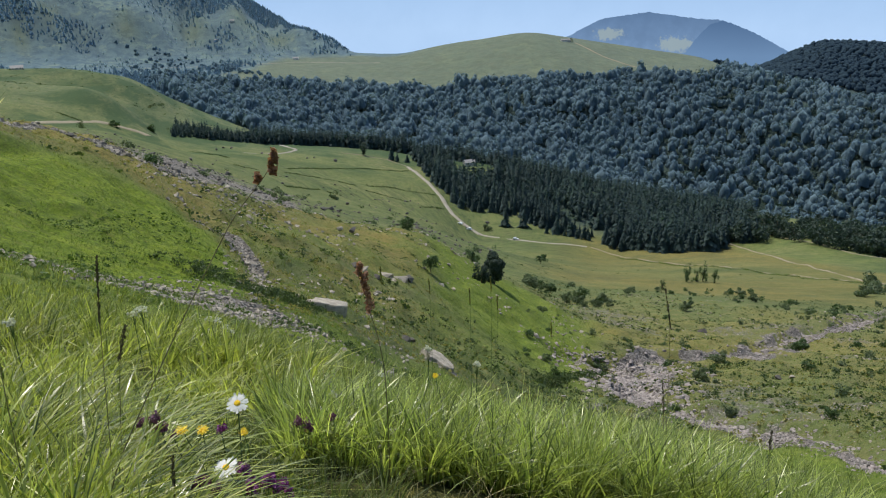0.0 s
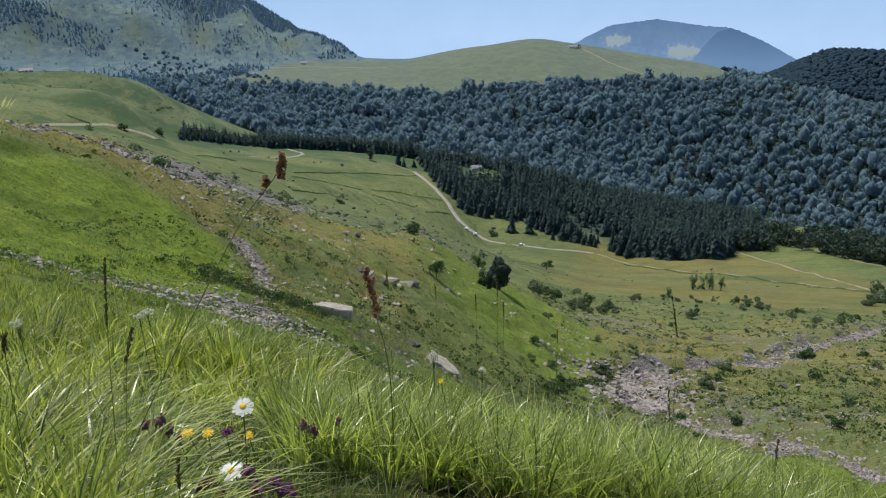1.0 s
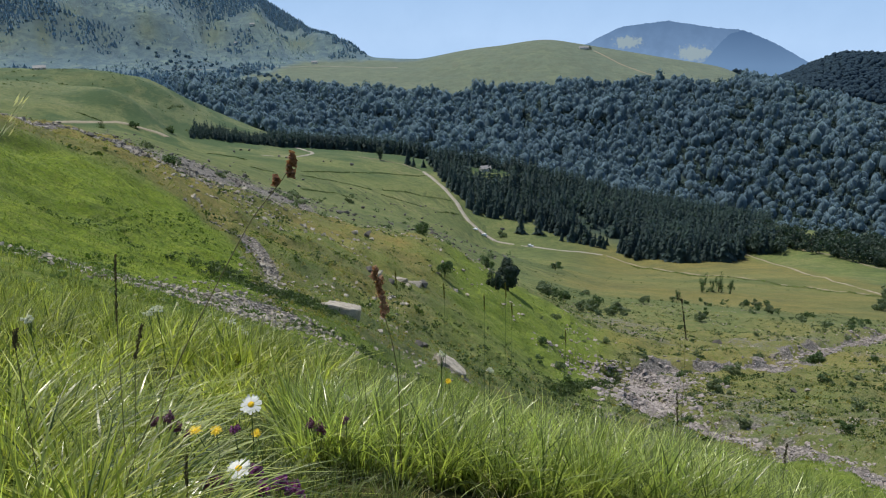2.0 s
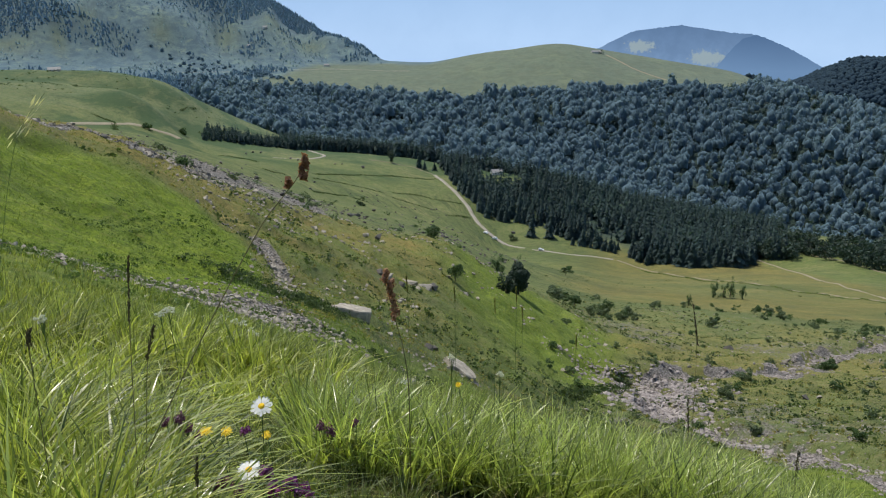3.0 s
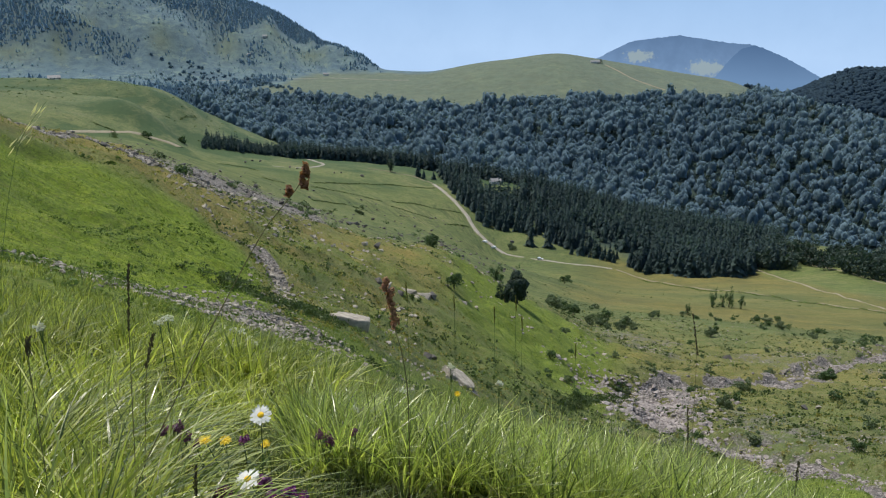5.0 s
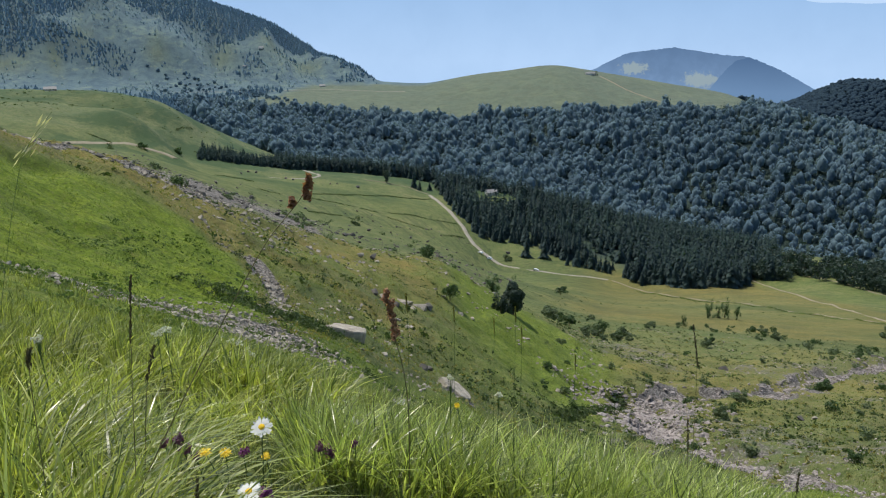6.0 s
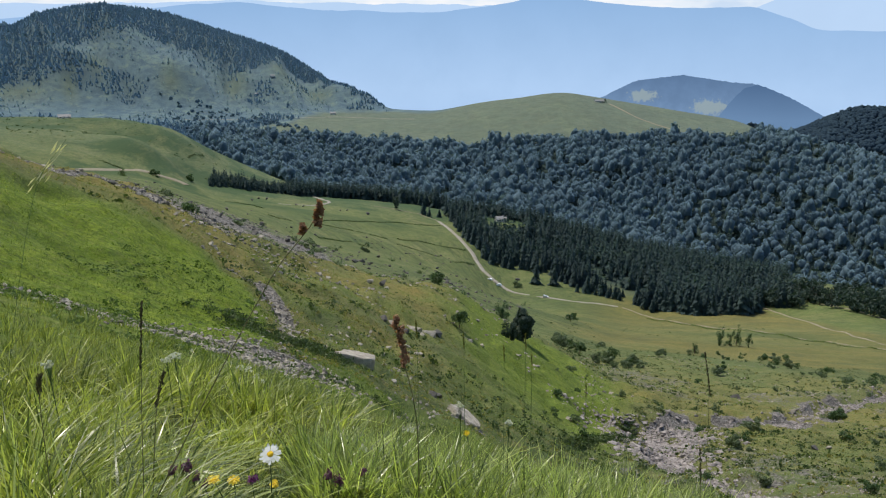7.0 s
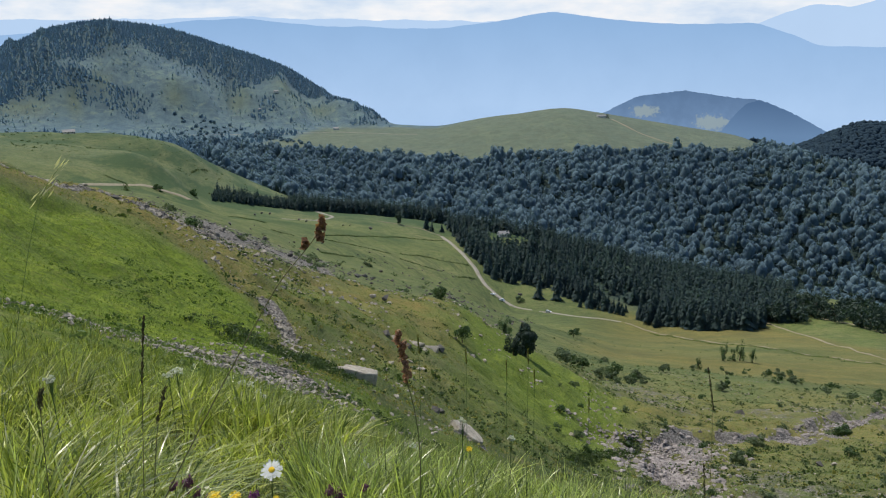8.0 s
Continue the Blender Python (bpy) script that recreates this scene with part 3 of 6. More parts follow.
def carve(x, y):
    """How deep streams have cut the turf."""
    z = 0.0
    n = 1 + 0.8 * fbm(x, y, 6.0, 3, 77)
    for line, width, deep in ((GULLY, 1.3, 0.2), (RUNNEL, 0.6, 0.25), (RAVINE, 3.4, 1.5), (BED, 2.4, 0.9), (ROCKY, 0.8, 0.1)):
        q, s = near_line(x, y, line)
        z = z - deep * (1 - smooth(width * 0.55 * n, width * 1.3 * n, q))
    return z


def land(x, y):
    x, y = np.atleast_1d(np.asarray(x, float)), np.atleast_1d(np.asarray(y, float))
    return land_plain(x, y) + rough(x, y) + carve(x, y)


def spot(x, y, up=0.0):
    return Vector((x, y, float(land(x, y)[0]) + up))


# ---- mesh helpers ----
def mesh_of(name, verts, faces, material, smooth_faces=False):
    """A mesh from an array of points and an array of faces that all have as many corners."""
    me = bpy.data.meshes.new(name)
    verts, faces = np.asarray(verts, np.float32), np.asarray(faces, np.int32)
    n, k = faces.shape
    me.vertices.add(len(verts))
    me.vertices.foreach_set("co", verts.ravel())
    me.loops.add(n * k)
    me.loops.foreach_set("vertex_index", faces.ravel())
    me.polygons.add(n)
    me.polygons.foreach_set("loop_start", np.arange(0, n * k, k, dtype=np.int32))
    me.polygons.foreach_set("loop_total", np.full(n, k, np.int32))
    me.polygons.foreach_set("use_smooth", np.full(n, smooth_faces))
    me.materials.append(material)
    me.update(calc_edges=True)
    return me


def part(name, bm, material, parent=None, label=""):
    me = bpy.data.meshes.new(name)
    bm.to_mesh(me)
    bm.free()
    me.materials.append(material)
    ob = new(name, me)
    if parent:
        ob.parent = parent
    return tagged(ob, label)


def child(name, me, parent, label=""):
    ob = new(name, me)
    ob.parent = parent
    return tagged(ob, label)


def scatter(base_list, where, turn, size, rng, stretch=None):
    """Points and triangles of many copies of small base meshes."""
    vs, fs, off = [], [], 0
    pick = rng.integers(0, len(base_list), len(where))
    for b, (bv, bf) in enumerate(base_list):
        sel = np.where(pick == b)[0]
        if not len(sel):
            continue
        c, s = np.cos(turn[sel])[:, None], np.sin(turn[sel])[:, None]
        sx = size[sel][:, None]
        sz = sx if stretch is None else (size * stretch)[sel][:, None]
        X = (bv[None, :, 0] * c - bv[None, :, 1] * s) * sx + where[sel, 0][:, None]
        Y = (bv[None, :, 0] * s + bv[None, :, 1] * c) * sx + where[sel, 1][:, None]
        Z = bv[None, :, 2] * sz + where[sel, 2][:, None]
        vs.append(np.stack([X, Y, Z], -1).reshape(-1, 3))
        fs.append((bf[None] + (off + np.arange(len(sel)) * len(bv))[:, None, None]).reshape(-1, bf.shape[1]))
        off += len(sel) * len(bv)
    return np.concatenate(vs), np.concatenate(fs)


# ---- the ground: one sheet to the far side of the valley ----
def build_ground():
    az = np.concatenate([np.arange(-180, -44, 3.0), np.arange(-44, 44, 0.26), np.arange(44, 180, 3.0)])
    d = np.concatenate([[0.001, 0.25], np.geomspace(0.5, 17.9, 90), np.geomspace(18, 150, 270), np.geomspace(152, 4980, 150)])
    A, D = np.meshgrid(np.radians(az), d, indexing="ij")
    x, y = (D * np.sin(A)).ravel(), (D * np.cos(A)).ravel()
    z = land(x, y)
    na, nd = len(az), len(d)
    i = np.arange(na)[:, None] * nd + np.arange(nd - 1)[None]
    j = (np.roll(np.arange(na), -1) * nd)[:, None] + np.arange(nd - 1)[None]
    faces = np.stack([i, i + 1, j + 1, j], -1).reshape(-1, 4)[:, ::-1]
    me = mesh_of("ground", np.stack([x, y, z], -1), faces, TURF, True)
    for key, v in zip(("gravel", "lush", "dry", "wood", "crag_haze", "thatch", "terrace", "fold"), masks(x, y)):
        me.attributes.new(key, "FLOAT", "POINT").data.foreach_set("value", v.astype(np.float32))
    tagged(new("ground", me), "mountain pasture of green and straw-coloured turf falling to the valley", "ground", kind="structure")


build_ground()


def build_road(name, line, width, label, material=ROAD, lift=1.6):
    p = np.array(line, float)
    s = np.concatenate([[0], np.cumsum(np.hypot(*np.diff(p, axis=0).T))])
    t = np.linspace(0, s[-1], int(s[-1] / 3))
    k = np.hanning(9) / np.hanning(9).sum()
    x, y = [np.convolve(np.pad(np.interp(t, s, c), 4, mode="edge"), k, "valid") for c in p.T]
    tx, ty = np.gradient(x), np.gradient(y)
    r = np.hypot(tx, ty)
    nx, ny = -ty / r, tx / r
    cols = []
    for u, up in ((-0.62, -0.5), (-0.5, 0.12), (-0.2, 0.2), (0.2, 0.2), (0.5, 0.12), (0.62, -0.5)):
        w = width * (u + 0.06 * fbm(x, y, 8.0, 2, 3))
        cols.append(np.stack([x + nx * w, y + ny * w, np.maximum(land(x + nx * w, y + ny * w), land(x, y) - 1.2) + up * lift], -1))
    v = np.stack(cols, 1)
    n, c = v.shape[:2]
    i = (np.arange(n - 1)[:, None] * c + np.arange(c - 1)[None]).ravel()
    me = mesh_of(name, v.reshape(-1, 3), np.stack([i, i + 1, i + c + 1, i + c], -1), material, True)
    tagged(new(name, me), label, "road", kind="structure")


build_road("road", ROADS["valley"][:4], 1.4, "faint grassy track over the pasture", TRACK, 1.4)
build_road("road", ROADS["valley"][3:9], 3.8, "pale gravel road winding down through the pasture", ROAD, 2.4)
build_road("road", ROADS["valley"][6:12], 2.6, "gravel road narrowing along the edge of the wood", ROAD, 1.7)
build_road("road", ROADS["valley"][11:], 1.5, "narrow worn track crossing the dry pasture", TRACK, 1.0)
build_road("road", ROADS["field"], 1.3, "narrow gravel track beside the green field", TRACK, 1.2)
build_road("road", ROADS["lower"], 1.0, "faint gravel track along the field", TRACK)
build_road("road", ROADS["saddle"], 4.0, "thin pale road crossing the green saddle")
build_road("road", ROADS["farm"], 8.0, "pale gravel farm track below the grassy knoll", TRACK, 2.0)
build_road("road", ROADS["dome"], 5.0, "faint trodden path down the grassy dome", TRACK)
build_road("road", ROADS["bend"], 3.4, "hairpin bend of the pale gravel road")


# ---- far ranges beyond the valley, their haze painted as glow ----
def build_range(name, line, dist, base, material, label, seed, rugged):
    az = np.linspace(-60, 60, 1400)
    a, _, z = np.array(line, float).T
    h = np.interp(az, a, z)
    h = np.convolve(np.pad(h, 12, mode="edge"), np.hanning(25) / np.hanning(25).sum(), "valid") + rugged * (fbm(az, az * 0, 2.0, 5, seed) + (0.9 if rugged < 6 else 0.0) * np.abs(value_noise(az / 0.17, az * 0, seed + 7)))
    v = []
    for f, out in ((1.0, 0.0), (0.6, -40.0), (0.25, -70.0), (0.0, -90.0)):
        q = np.radians(az)
        v.append(np.stack([(dist + out) * np.sin(q), (dist + out) * np.cos(q), base + (h - base) * f], -1))
    v = np.stack(v, 1)
    n, c = v.shape[:2]
    i = (np.arange(n - 1)[:, None] * c + np.arange(c - 1)[None]).ravel()
    me = mesh_of(name, v.reshape(-1, 3), np.stack([i, i + c, i + c + 1, i + 1], -1), material, True)
    tagged(new(name, me), label, "mountains", kind="structure")


build_range("backdrop", LINES["farcrest"], 3300, -650, FAR_HILL, "haze-blue wooded hill with pale clearings far beyond the dome", 6, 4)
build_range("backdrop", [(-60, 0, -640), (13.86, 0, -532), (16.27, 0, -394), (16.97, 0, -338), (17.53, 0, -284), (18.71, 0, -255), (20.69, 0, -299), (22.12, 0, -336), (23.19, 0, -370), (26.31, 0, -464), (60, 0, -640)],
            3220, -650, NEAR_HILL, "darker haze-blue wooded hump beside the far hill", 12, 4)
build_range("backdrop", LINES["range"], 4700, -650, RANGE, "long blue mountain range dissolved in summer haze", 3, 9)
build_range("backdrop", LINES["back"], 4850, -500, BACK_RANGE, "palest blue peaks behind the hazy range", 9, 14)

build_range("backdrop", [(-60, 0, 620), (60, 0, 620)], 4930, -300, CLOUD, "bank of bright white cloud over the far peaks", 4, 30)


# ---- trees ----
def leaf_cloud(rng, n, wide, tall, leaf, lobes=5, hollow=0.55):
    """Small bent leaves or sprays massed round a few lobes; base of the crown at z = 0."""
    loose = lobes >= 8
    c = rng.normal(0, 0.42 if loose else 0.33, (lobes, 3)) * [wide, wide, tall * 0.55]
    c[:, 2] += tall * 0.5
    r = rng.uniform(0.28, 0.55, lobes) if loose else rng.uniform(0.45, 0.75, lobes)
    k = rng.integers(0, lobes, n)
    u = rng.normal(size=(n, 3))
    u /= np.linalg.norm(u, axis=1)[:, None]
    p = c[k] + u * (r[k] * (hollow + (1 - hollow) * rng.random(n) ** 0.5))[:, None] * [wide, wide, tall * 0.55]
    p[:, 2] = np.clip(p[:, 2], 0.02 * tall, None)
    a = np.cross(u, rng.normal(size=(n, 3)))
    a /= np.linalg.norm(a, axis=1)[:, None] + 1e-9
    b = np.cross(u, a) + 0.5 * rng.normal(size=(n, 3))
    s = (leaf * rng.uniform(0.6, 1.5, n))[:, None]
    v = np.stack([p - a * s, p - b * s * 0.7, p + a * s, p + b * s * 0.8 + u * s * 0.4], 1).reshape(-1, 3)
    i = np.arange(n)[:, None] * 4
    return v, np.concatenate([i + [0, 1, 2], i + [0, 2, 3]], 0)


def ball(rng, wide, tall, rings=1):
    """A lumpy rounded core that keeps a crown from being see-through."""
    bm = bmesh.new()
    bmesh.ops.create_icosphere(bm, subdivisions=rings, radius=1)
    v = np.array([x.co[:] for x in bm.verts])
    f = np.array([[x.index for x in g.verts] for g in bm.faces])
    bm.free()
    k = rng.normal(size=(5, 3))
    # the underside of a crown in a closed wood is never seen
    f = f[v[f].mean(1)[:, 2] > -0.45]
    v *= 1 + 0.24 * np.sin(3.6 * (v @ k.T) + rng.uniform(0, 6, 5)).sum(1, keepdims=True) / 2 + rng.uniform(-0.05, 0.05, (len(v), 1))
    return v * [wide, wide, tall * 0.5] + [0, 0, tall * 0.5], f


def crown_skin(rng, n):
    """Leafy sprays lying on a rounded crown of unit height."""
    u = rng.normal(size=(n, 3))
    u[:, 2] = np.abs(u[:, 2]) * 0.9 + 0.05
    u /= np.linalg.norm(u, axis=1)[:, None]
    p = u * [0.5, 0.5, 0.52] * rng.uniform(0.93, 1.07, (n, 1)) + [0, 0, 0.46]
    a = np.cross(u, rng.normal(size=(n, 3)))
    a /= np.linalg.norm(a, axis=1)[:, None]
    b = np.cross(u, a)
    a, b = a + 0.18 * rng.normal(size=(n, 3)), b + 0.18 * rng.normal(size=(n, 3))
    s = rng.uniform(0.07, 0.15, (n, 1))
    v = np.stack([p - a * s, p - b * s - u * s * 0.4, p + a * s, p + b * s * 0.8 - u * s * 0.2], 1).reshape(-1, 3)
    i = np.arange(n)[:, None] * 4
    return v, np.concatenate([i + [0, 1, 2], i + [0, 2, 3]], 0)


def join(*pieces):
    vs, fs, off = [], [], 0
    for v, f in pieces:
        vs.append(v)
        fs.append(f + off)
        off += len(v)
    return np.concatenate(vs), np.concatenate(fs)


def spruce_shape(rng, tiers=11, arms=9, wide=0.19, low=0.06):
    """Drooping sprays in tiers round a stem of unit height."""
    v, f = [], []
    for k in range(tiers):
        t = (k + rng.uniform(-0.3, 0.3)) / tiers
        z = low + (0.97 - low) * np.clip(t, 0, 1)
        r0 = wide * (1 - z) ** 1.05 + 0.008
        for j in range(max(4, int(arms * (1 - 0.55 * t)))):
            q = rng.uniform(0, 2 * np.pi)
            r = r0 * rng.uniform(0.65, 1.2)
            h = np.array([np.cos(q), np.sin(q), 0])
            w = np.array([-h[1], h[0], 0]) * r * rng.uniform(0.28, 0.45)
            top = np.array([0, 0, z + 0.6 * r0])
            mid, tip = h * r * 0.55 + [0, 0, z + 0.12 * r0], h * r + [0, 0, z - 0.35 * r0 * rng.uniform(0.3, 1.3)]
            n = len(v)
            v += [top, mid - w, mid + w, tip]
            f += [(n, n + 1, n + 2), (n + 1, n + 3, n + 2)]
    return np.array(v), np.array(f)


def small_spruce_shape(rng):
    """A spruce two kilometres off: three ragged skirts."""
    v, f = [], []
    for z0, z1, r in ((0.0, 0.6, 0.44), (0.25, 0.85, 0.33), (0.5, 1.0, 0.2)):
        n = len(v)
        v.append((0, 0, z1))
        m = 5
        v += [(r * rng.uniform(0.6, 1.3) * math.cos(6.283 * j / m), r * rng.uniform(0.6, 1.3) * math.sin(6.283 * j / m), z0 + rng.uniform(-0.06, 0.06)) for j in range(m)]
        f += [(n, n + 1 + j, n + 1 + (j + 1) % m) for j in range(m)]
    return np.array(v), np.array(f)


def stem_shape(height, r0, r1, sides=6, lean=0.0, rng=None):
    z = np.linspace(0, 1, 6)
    off = np.zeros((6, 2)) if rng is None else np.cumsum(rng.normal(0, lean * height / 6, (6, 2)), 0)
    q = np.arange(sides) * 2 * np.pi / sides
    r = r0 + (r1 - r0) * z
    v = np.stack([np.cos(q)[None] * r[:, None] + off[:, :1], np.sin(q)[None] * r[:, None] + off[:, 1:], np.repeat((z * height)[:, None], sides, 1) - 0.15], -1).reshape(-1, 3)
    i = np.arange(5)[:, None] * sides
    a, b = (i + np.arange(sides)).ravel(), (i + (np.arange(sides) + 1) % sides).ravel()
    return v, np.concatenate([np.stack([a, b, b + sides], -1), np.stack([a, b + sides, a + sides], -1)])


def limb_shape(a, b, r0, r1, sides=5):
    a, b = Vector(a), Vector(b)
    z = (b - a).normalized()
    x = z.orthogonal().normalized()
    y = z.cross(x)
    v = [c + (x * math.cos(6.2832 * k / sides) + y * math.sin(6.2832 * k / sides)) * r for c, r in ((a, r0), (b, r1)) for k in range(sides)]
    f = []
    for k in range(sides):
        n = (k + 1) % sides
        f += [(k, n, sides + n), (k, sides + n, sides + k)]
    return np.array([p[:] for p in v]), np.array(f)


def empty_at(name, x, y, up, label, category, group="", turn=0.0, size=1.0):
    ob = new(name)
    ob.location, ob.rotation_euler, ob.scale = spot(x, y, up), (0, 0, turn), (size, size, size)
    return tagged(ob, label, category, group)


RNG = np.random.default_rng(7)
SPRUCE_CROWNS = [mesh_of("spruce_crown", *spruce_shape(RNG, 14, 12, w), SPRUCE) for w in (0.21, 0.25, 0.28, 0.23, 0.19)]
SPRUCE_STEM = mesh_of("spruce_stem", *stem_shape(0.9, 0.014, 0.003), BARK, True)
FOREST_SPRUCES = [spruce_shape(RNG, 8, 8, w) for w in (0.22, 0.25, 0.29, 0.235, 0.26)]
RIDGE_SPRUCES = [spruce_shape(RNG, 6, 6, w) for w in (0.2, 0.24, 0.27, 0.22)]
FAR_SPRUCES = [small_spruce_shape(RNG) for k in range(5)]
FAR_BEECHES = [join(crown_skin(RNG, 18), ball(RNG, 0.47, 0.95, 1)) for k in range(12)]
ROUND_CROWNS = [ball(RNG, 0.5, 0.9, 1) for k in range(6)]


def jitter_grid(x0, x1, y0, y1, step, rng):
    gx, gy = np.meshgrid(np.arange(x0, x1, step), np.arange(y0, y1, step))
    p = np.stack([gx.ravel(), gy.ravel()], -1) + rng.uniform(-0.48, 0.48, (gx.size, 2)) * step
    return p[:, 0], p[:, 1], np.hypot(p[:, 0], p[:, 1]), np.degrees(np.arctan2(p[:, 0], p[:, 1]))


def build_conifer_wood():
    rng = np.random.default_rng(11)
    x, y, d, az = jitter_grid(-330, 420, 440, 1060, 5.3, rng)
    fa, fd = np.array(WOOD_FRONT, float).T
    front = np.interp(az, fa, fd) + 14 * fbm(x, y, 60.0, 3, 31)
    back = np.where(az < 3, 975, 960 - 4 * az)
    keep = (az > -2.4) & (az < 22.5 - 0.004 * (d - 600)) & (d > front) & (d < back)
    keep &= np.hypot((x - CLEARING[0]) / 26, (y - CLEARING[1]) / 34) > 1 + 0.4 * fbm(x, y, 30.0, 2, 5)
    thin = np.where((d < front + 110) & (az < 6), 0.75, 0.92) * (1 - 0.9 * (fbm(x, y, 34.0, 2, 37) > 0.27))
    # the belt of spruces along the far edge of the pasture
    belt = (az > -19.2) & (az <= -2.2) & (d > np.interp(az, *np.array([(-19.3, 838), (-12, 874), (-6, 882), (-2, 862)]).T)) & (d < np.interp(az, [-19, -13, -8], [885, 925, 960]))
    keep = (keep & (rng.random(len(x)) < thin)) | (belt & (rng.random(len(x)) < 0.97))
    x, y, d, az = x[keep], y[keep], d[keep], az[keep]
    z = land(x, y)
    h = (10 + 11 * rng.random(len(x)) ** 0.9) * (1 + 0.4 * fbm(x, y, 50.0, 2, 9)) * np.where(az < -2.3, np.interp(az, [-14.5, -13], [0.7, 1.2]), 1.0)
    order = np.argsort(d - np.interp(az, fa, fd) + np.where(az < -2.3, 400, 0))
    near, rest = order[:240], order[240:]
    for k in near:
        ob = new("spruce")
        ob.location, ob.rotation_euler, ob.scale = (x[k], y[k], z[k] - 0.2), (0, 0, rng.uniform(0, 6.28)), (h[k] * 1.05, h[k] * 1.05, h[k])
        tagged(ob, "tall dark green spruce at the edge of the wood", "tree", "spruces of the wood's edge")
        child("crown", SPRUCE_CROWNS[int(rng.integers(5))], ob)
        child("trunk", SPRUCE_STEM, ob, "grey-brown trunk")
    bx, by, bd, ba = jitter_grid(-320, -20, 780, 960, 4.6, rng)
    k = (ba > -19.3) & (ba < -3) & (bd > np.interp(ba, [-19.3, -12, -6], [838, 874, 884])) & (bd < np.interp(ba, [-19, -13, -8], [872, 925, 950]))
    bx, by, ba = bx[k], by[k], ba[k]
    bh = rng.uniform(9, 14, len(bx)) * np.interp(ba, [-19, -14.5, -13, -4], [0.8, 0.95, 1.6, 1.7])
    v, f = scatter(FOREST_SPRUCES, np.stack([bx, by, land(bx, by) - 0.3], -1), rng.uniform(0, 6.28, len(bx)), bh, rng)
    tagged(new("spruce_belt", mesh_of("spruce_belt", v, f, SPRUCE)), "dense belt of dark spruces along the pasture's edge", "forest", kind="stuff")
    v, f = scatter(FOREST_SPRUCES, np.stack([x, y, z - 0.3], -1)[rest], rng.uniform(0, 6.28, len(rest)), h[rest] * rng.uniform(0.8, 1.2, len(rest)), rng)
    tagged(new("spruce_wood", mesh_of("spruce_wood", v, f, SPRUCE)), "dense dark spruce wood on the valley side", "forest", kind="stuff")


def build_beech_forest():
    rng = np.random.default_rng(12)
    x, y, d, az = jitter_grid(-560, 1150, 900, 2050, 8.1, rng)
    a = np.clip(az, -45.9, 45.9)
    brink = np.interp(az, [-20, -12, -4, 6, 12, 18, 20, 36], [1590, 1560, 1525, 1560, 1600, 1660, 1950, 2100]) + 50 * fbm(x, y, 80.0, 4, 3)
    low = np.interp(az, [-20, -16, -13, -8, 0, 10, 36], [1400, 1120, 1000, 1000, 1060, 1080, 1080])
    keep = (az > -19.5 + 1.2 * fbm(x, y, 90.0, 3, 4)) & (az < 34) & (d > low) & (d < brink)
    gap = np.abs(az - 24.2 + (d - 1430) * 0.0077) < 0.2 * (1 + 2 * fbm(x, y, 60.0, 2, 8))
    keep &= ~(gap & (d > 1400)) & (rng.random(len(x)) < 0.96)
    x, y, d, az = x[keep], y[keep], d[keep], az[keep]
    w = np.stack([x, y, land(x, y)], -1)
    size = (9.5 + 8.0 * rng.random(len(x)) ** 1.8) * (1 + 0.45 * fbm(x, y, 60.0, 3, 2))
    w[:, 2] += 14 * np.maximum(fbm(x, y, 38.0, 3, 28), -0.05) - size * rng.uniform(0.08, 0.36, len(x))
    conifer = rng.random(len(x)) < 0.10 + 0.2 * (fbm(x, y, 200.0, 2, 6) > 0.15) + 0.4 * smooth(8, 22, az)
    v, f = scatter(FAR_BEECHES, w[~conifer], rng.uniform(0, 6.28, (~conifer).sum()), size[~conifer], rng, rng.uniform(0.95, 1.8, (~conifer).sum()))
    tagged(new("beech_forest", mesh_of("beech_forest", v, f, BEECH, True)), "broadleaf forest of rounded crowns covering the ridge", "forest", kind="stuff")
    v, f = scatter(RIDGE_SPRUCES, w[conifer], rng.uniform(0, 6.28, conifer.sum()), size[conifer] * 1.6, rng)
    tagged(new("forest_spruces", mesh_of("forest_spruces", v, f, SPRUCE)), "scattered dark spruces among the broadleaf forest", "forest", kind="stuff")


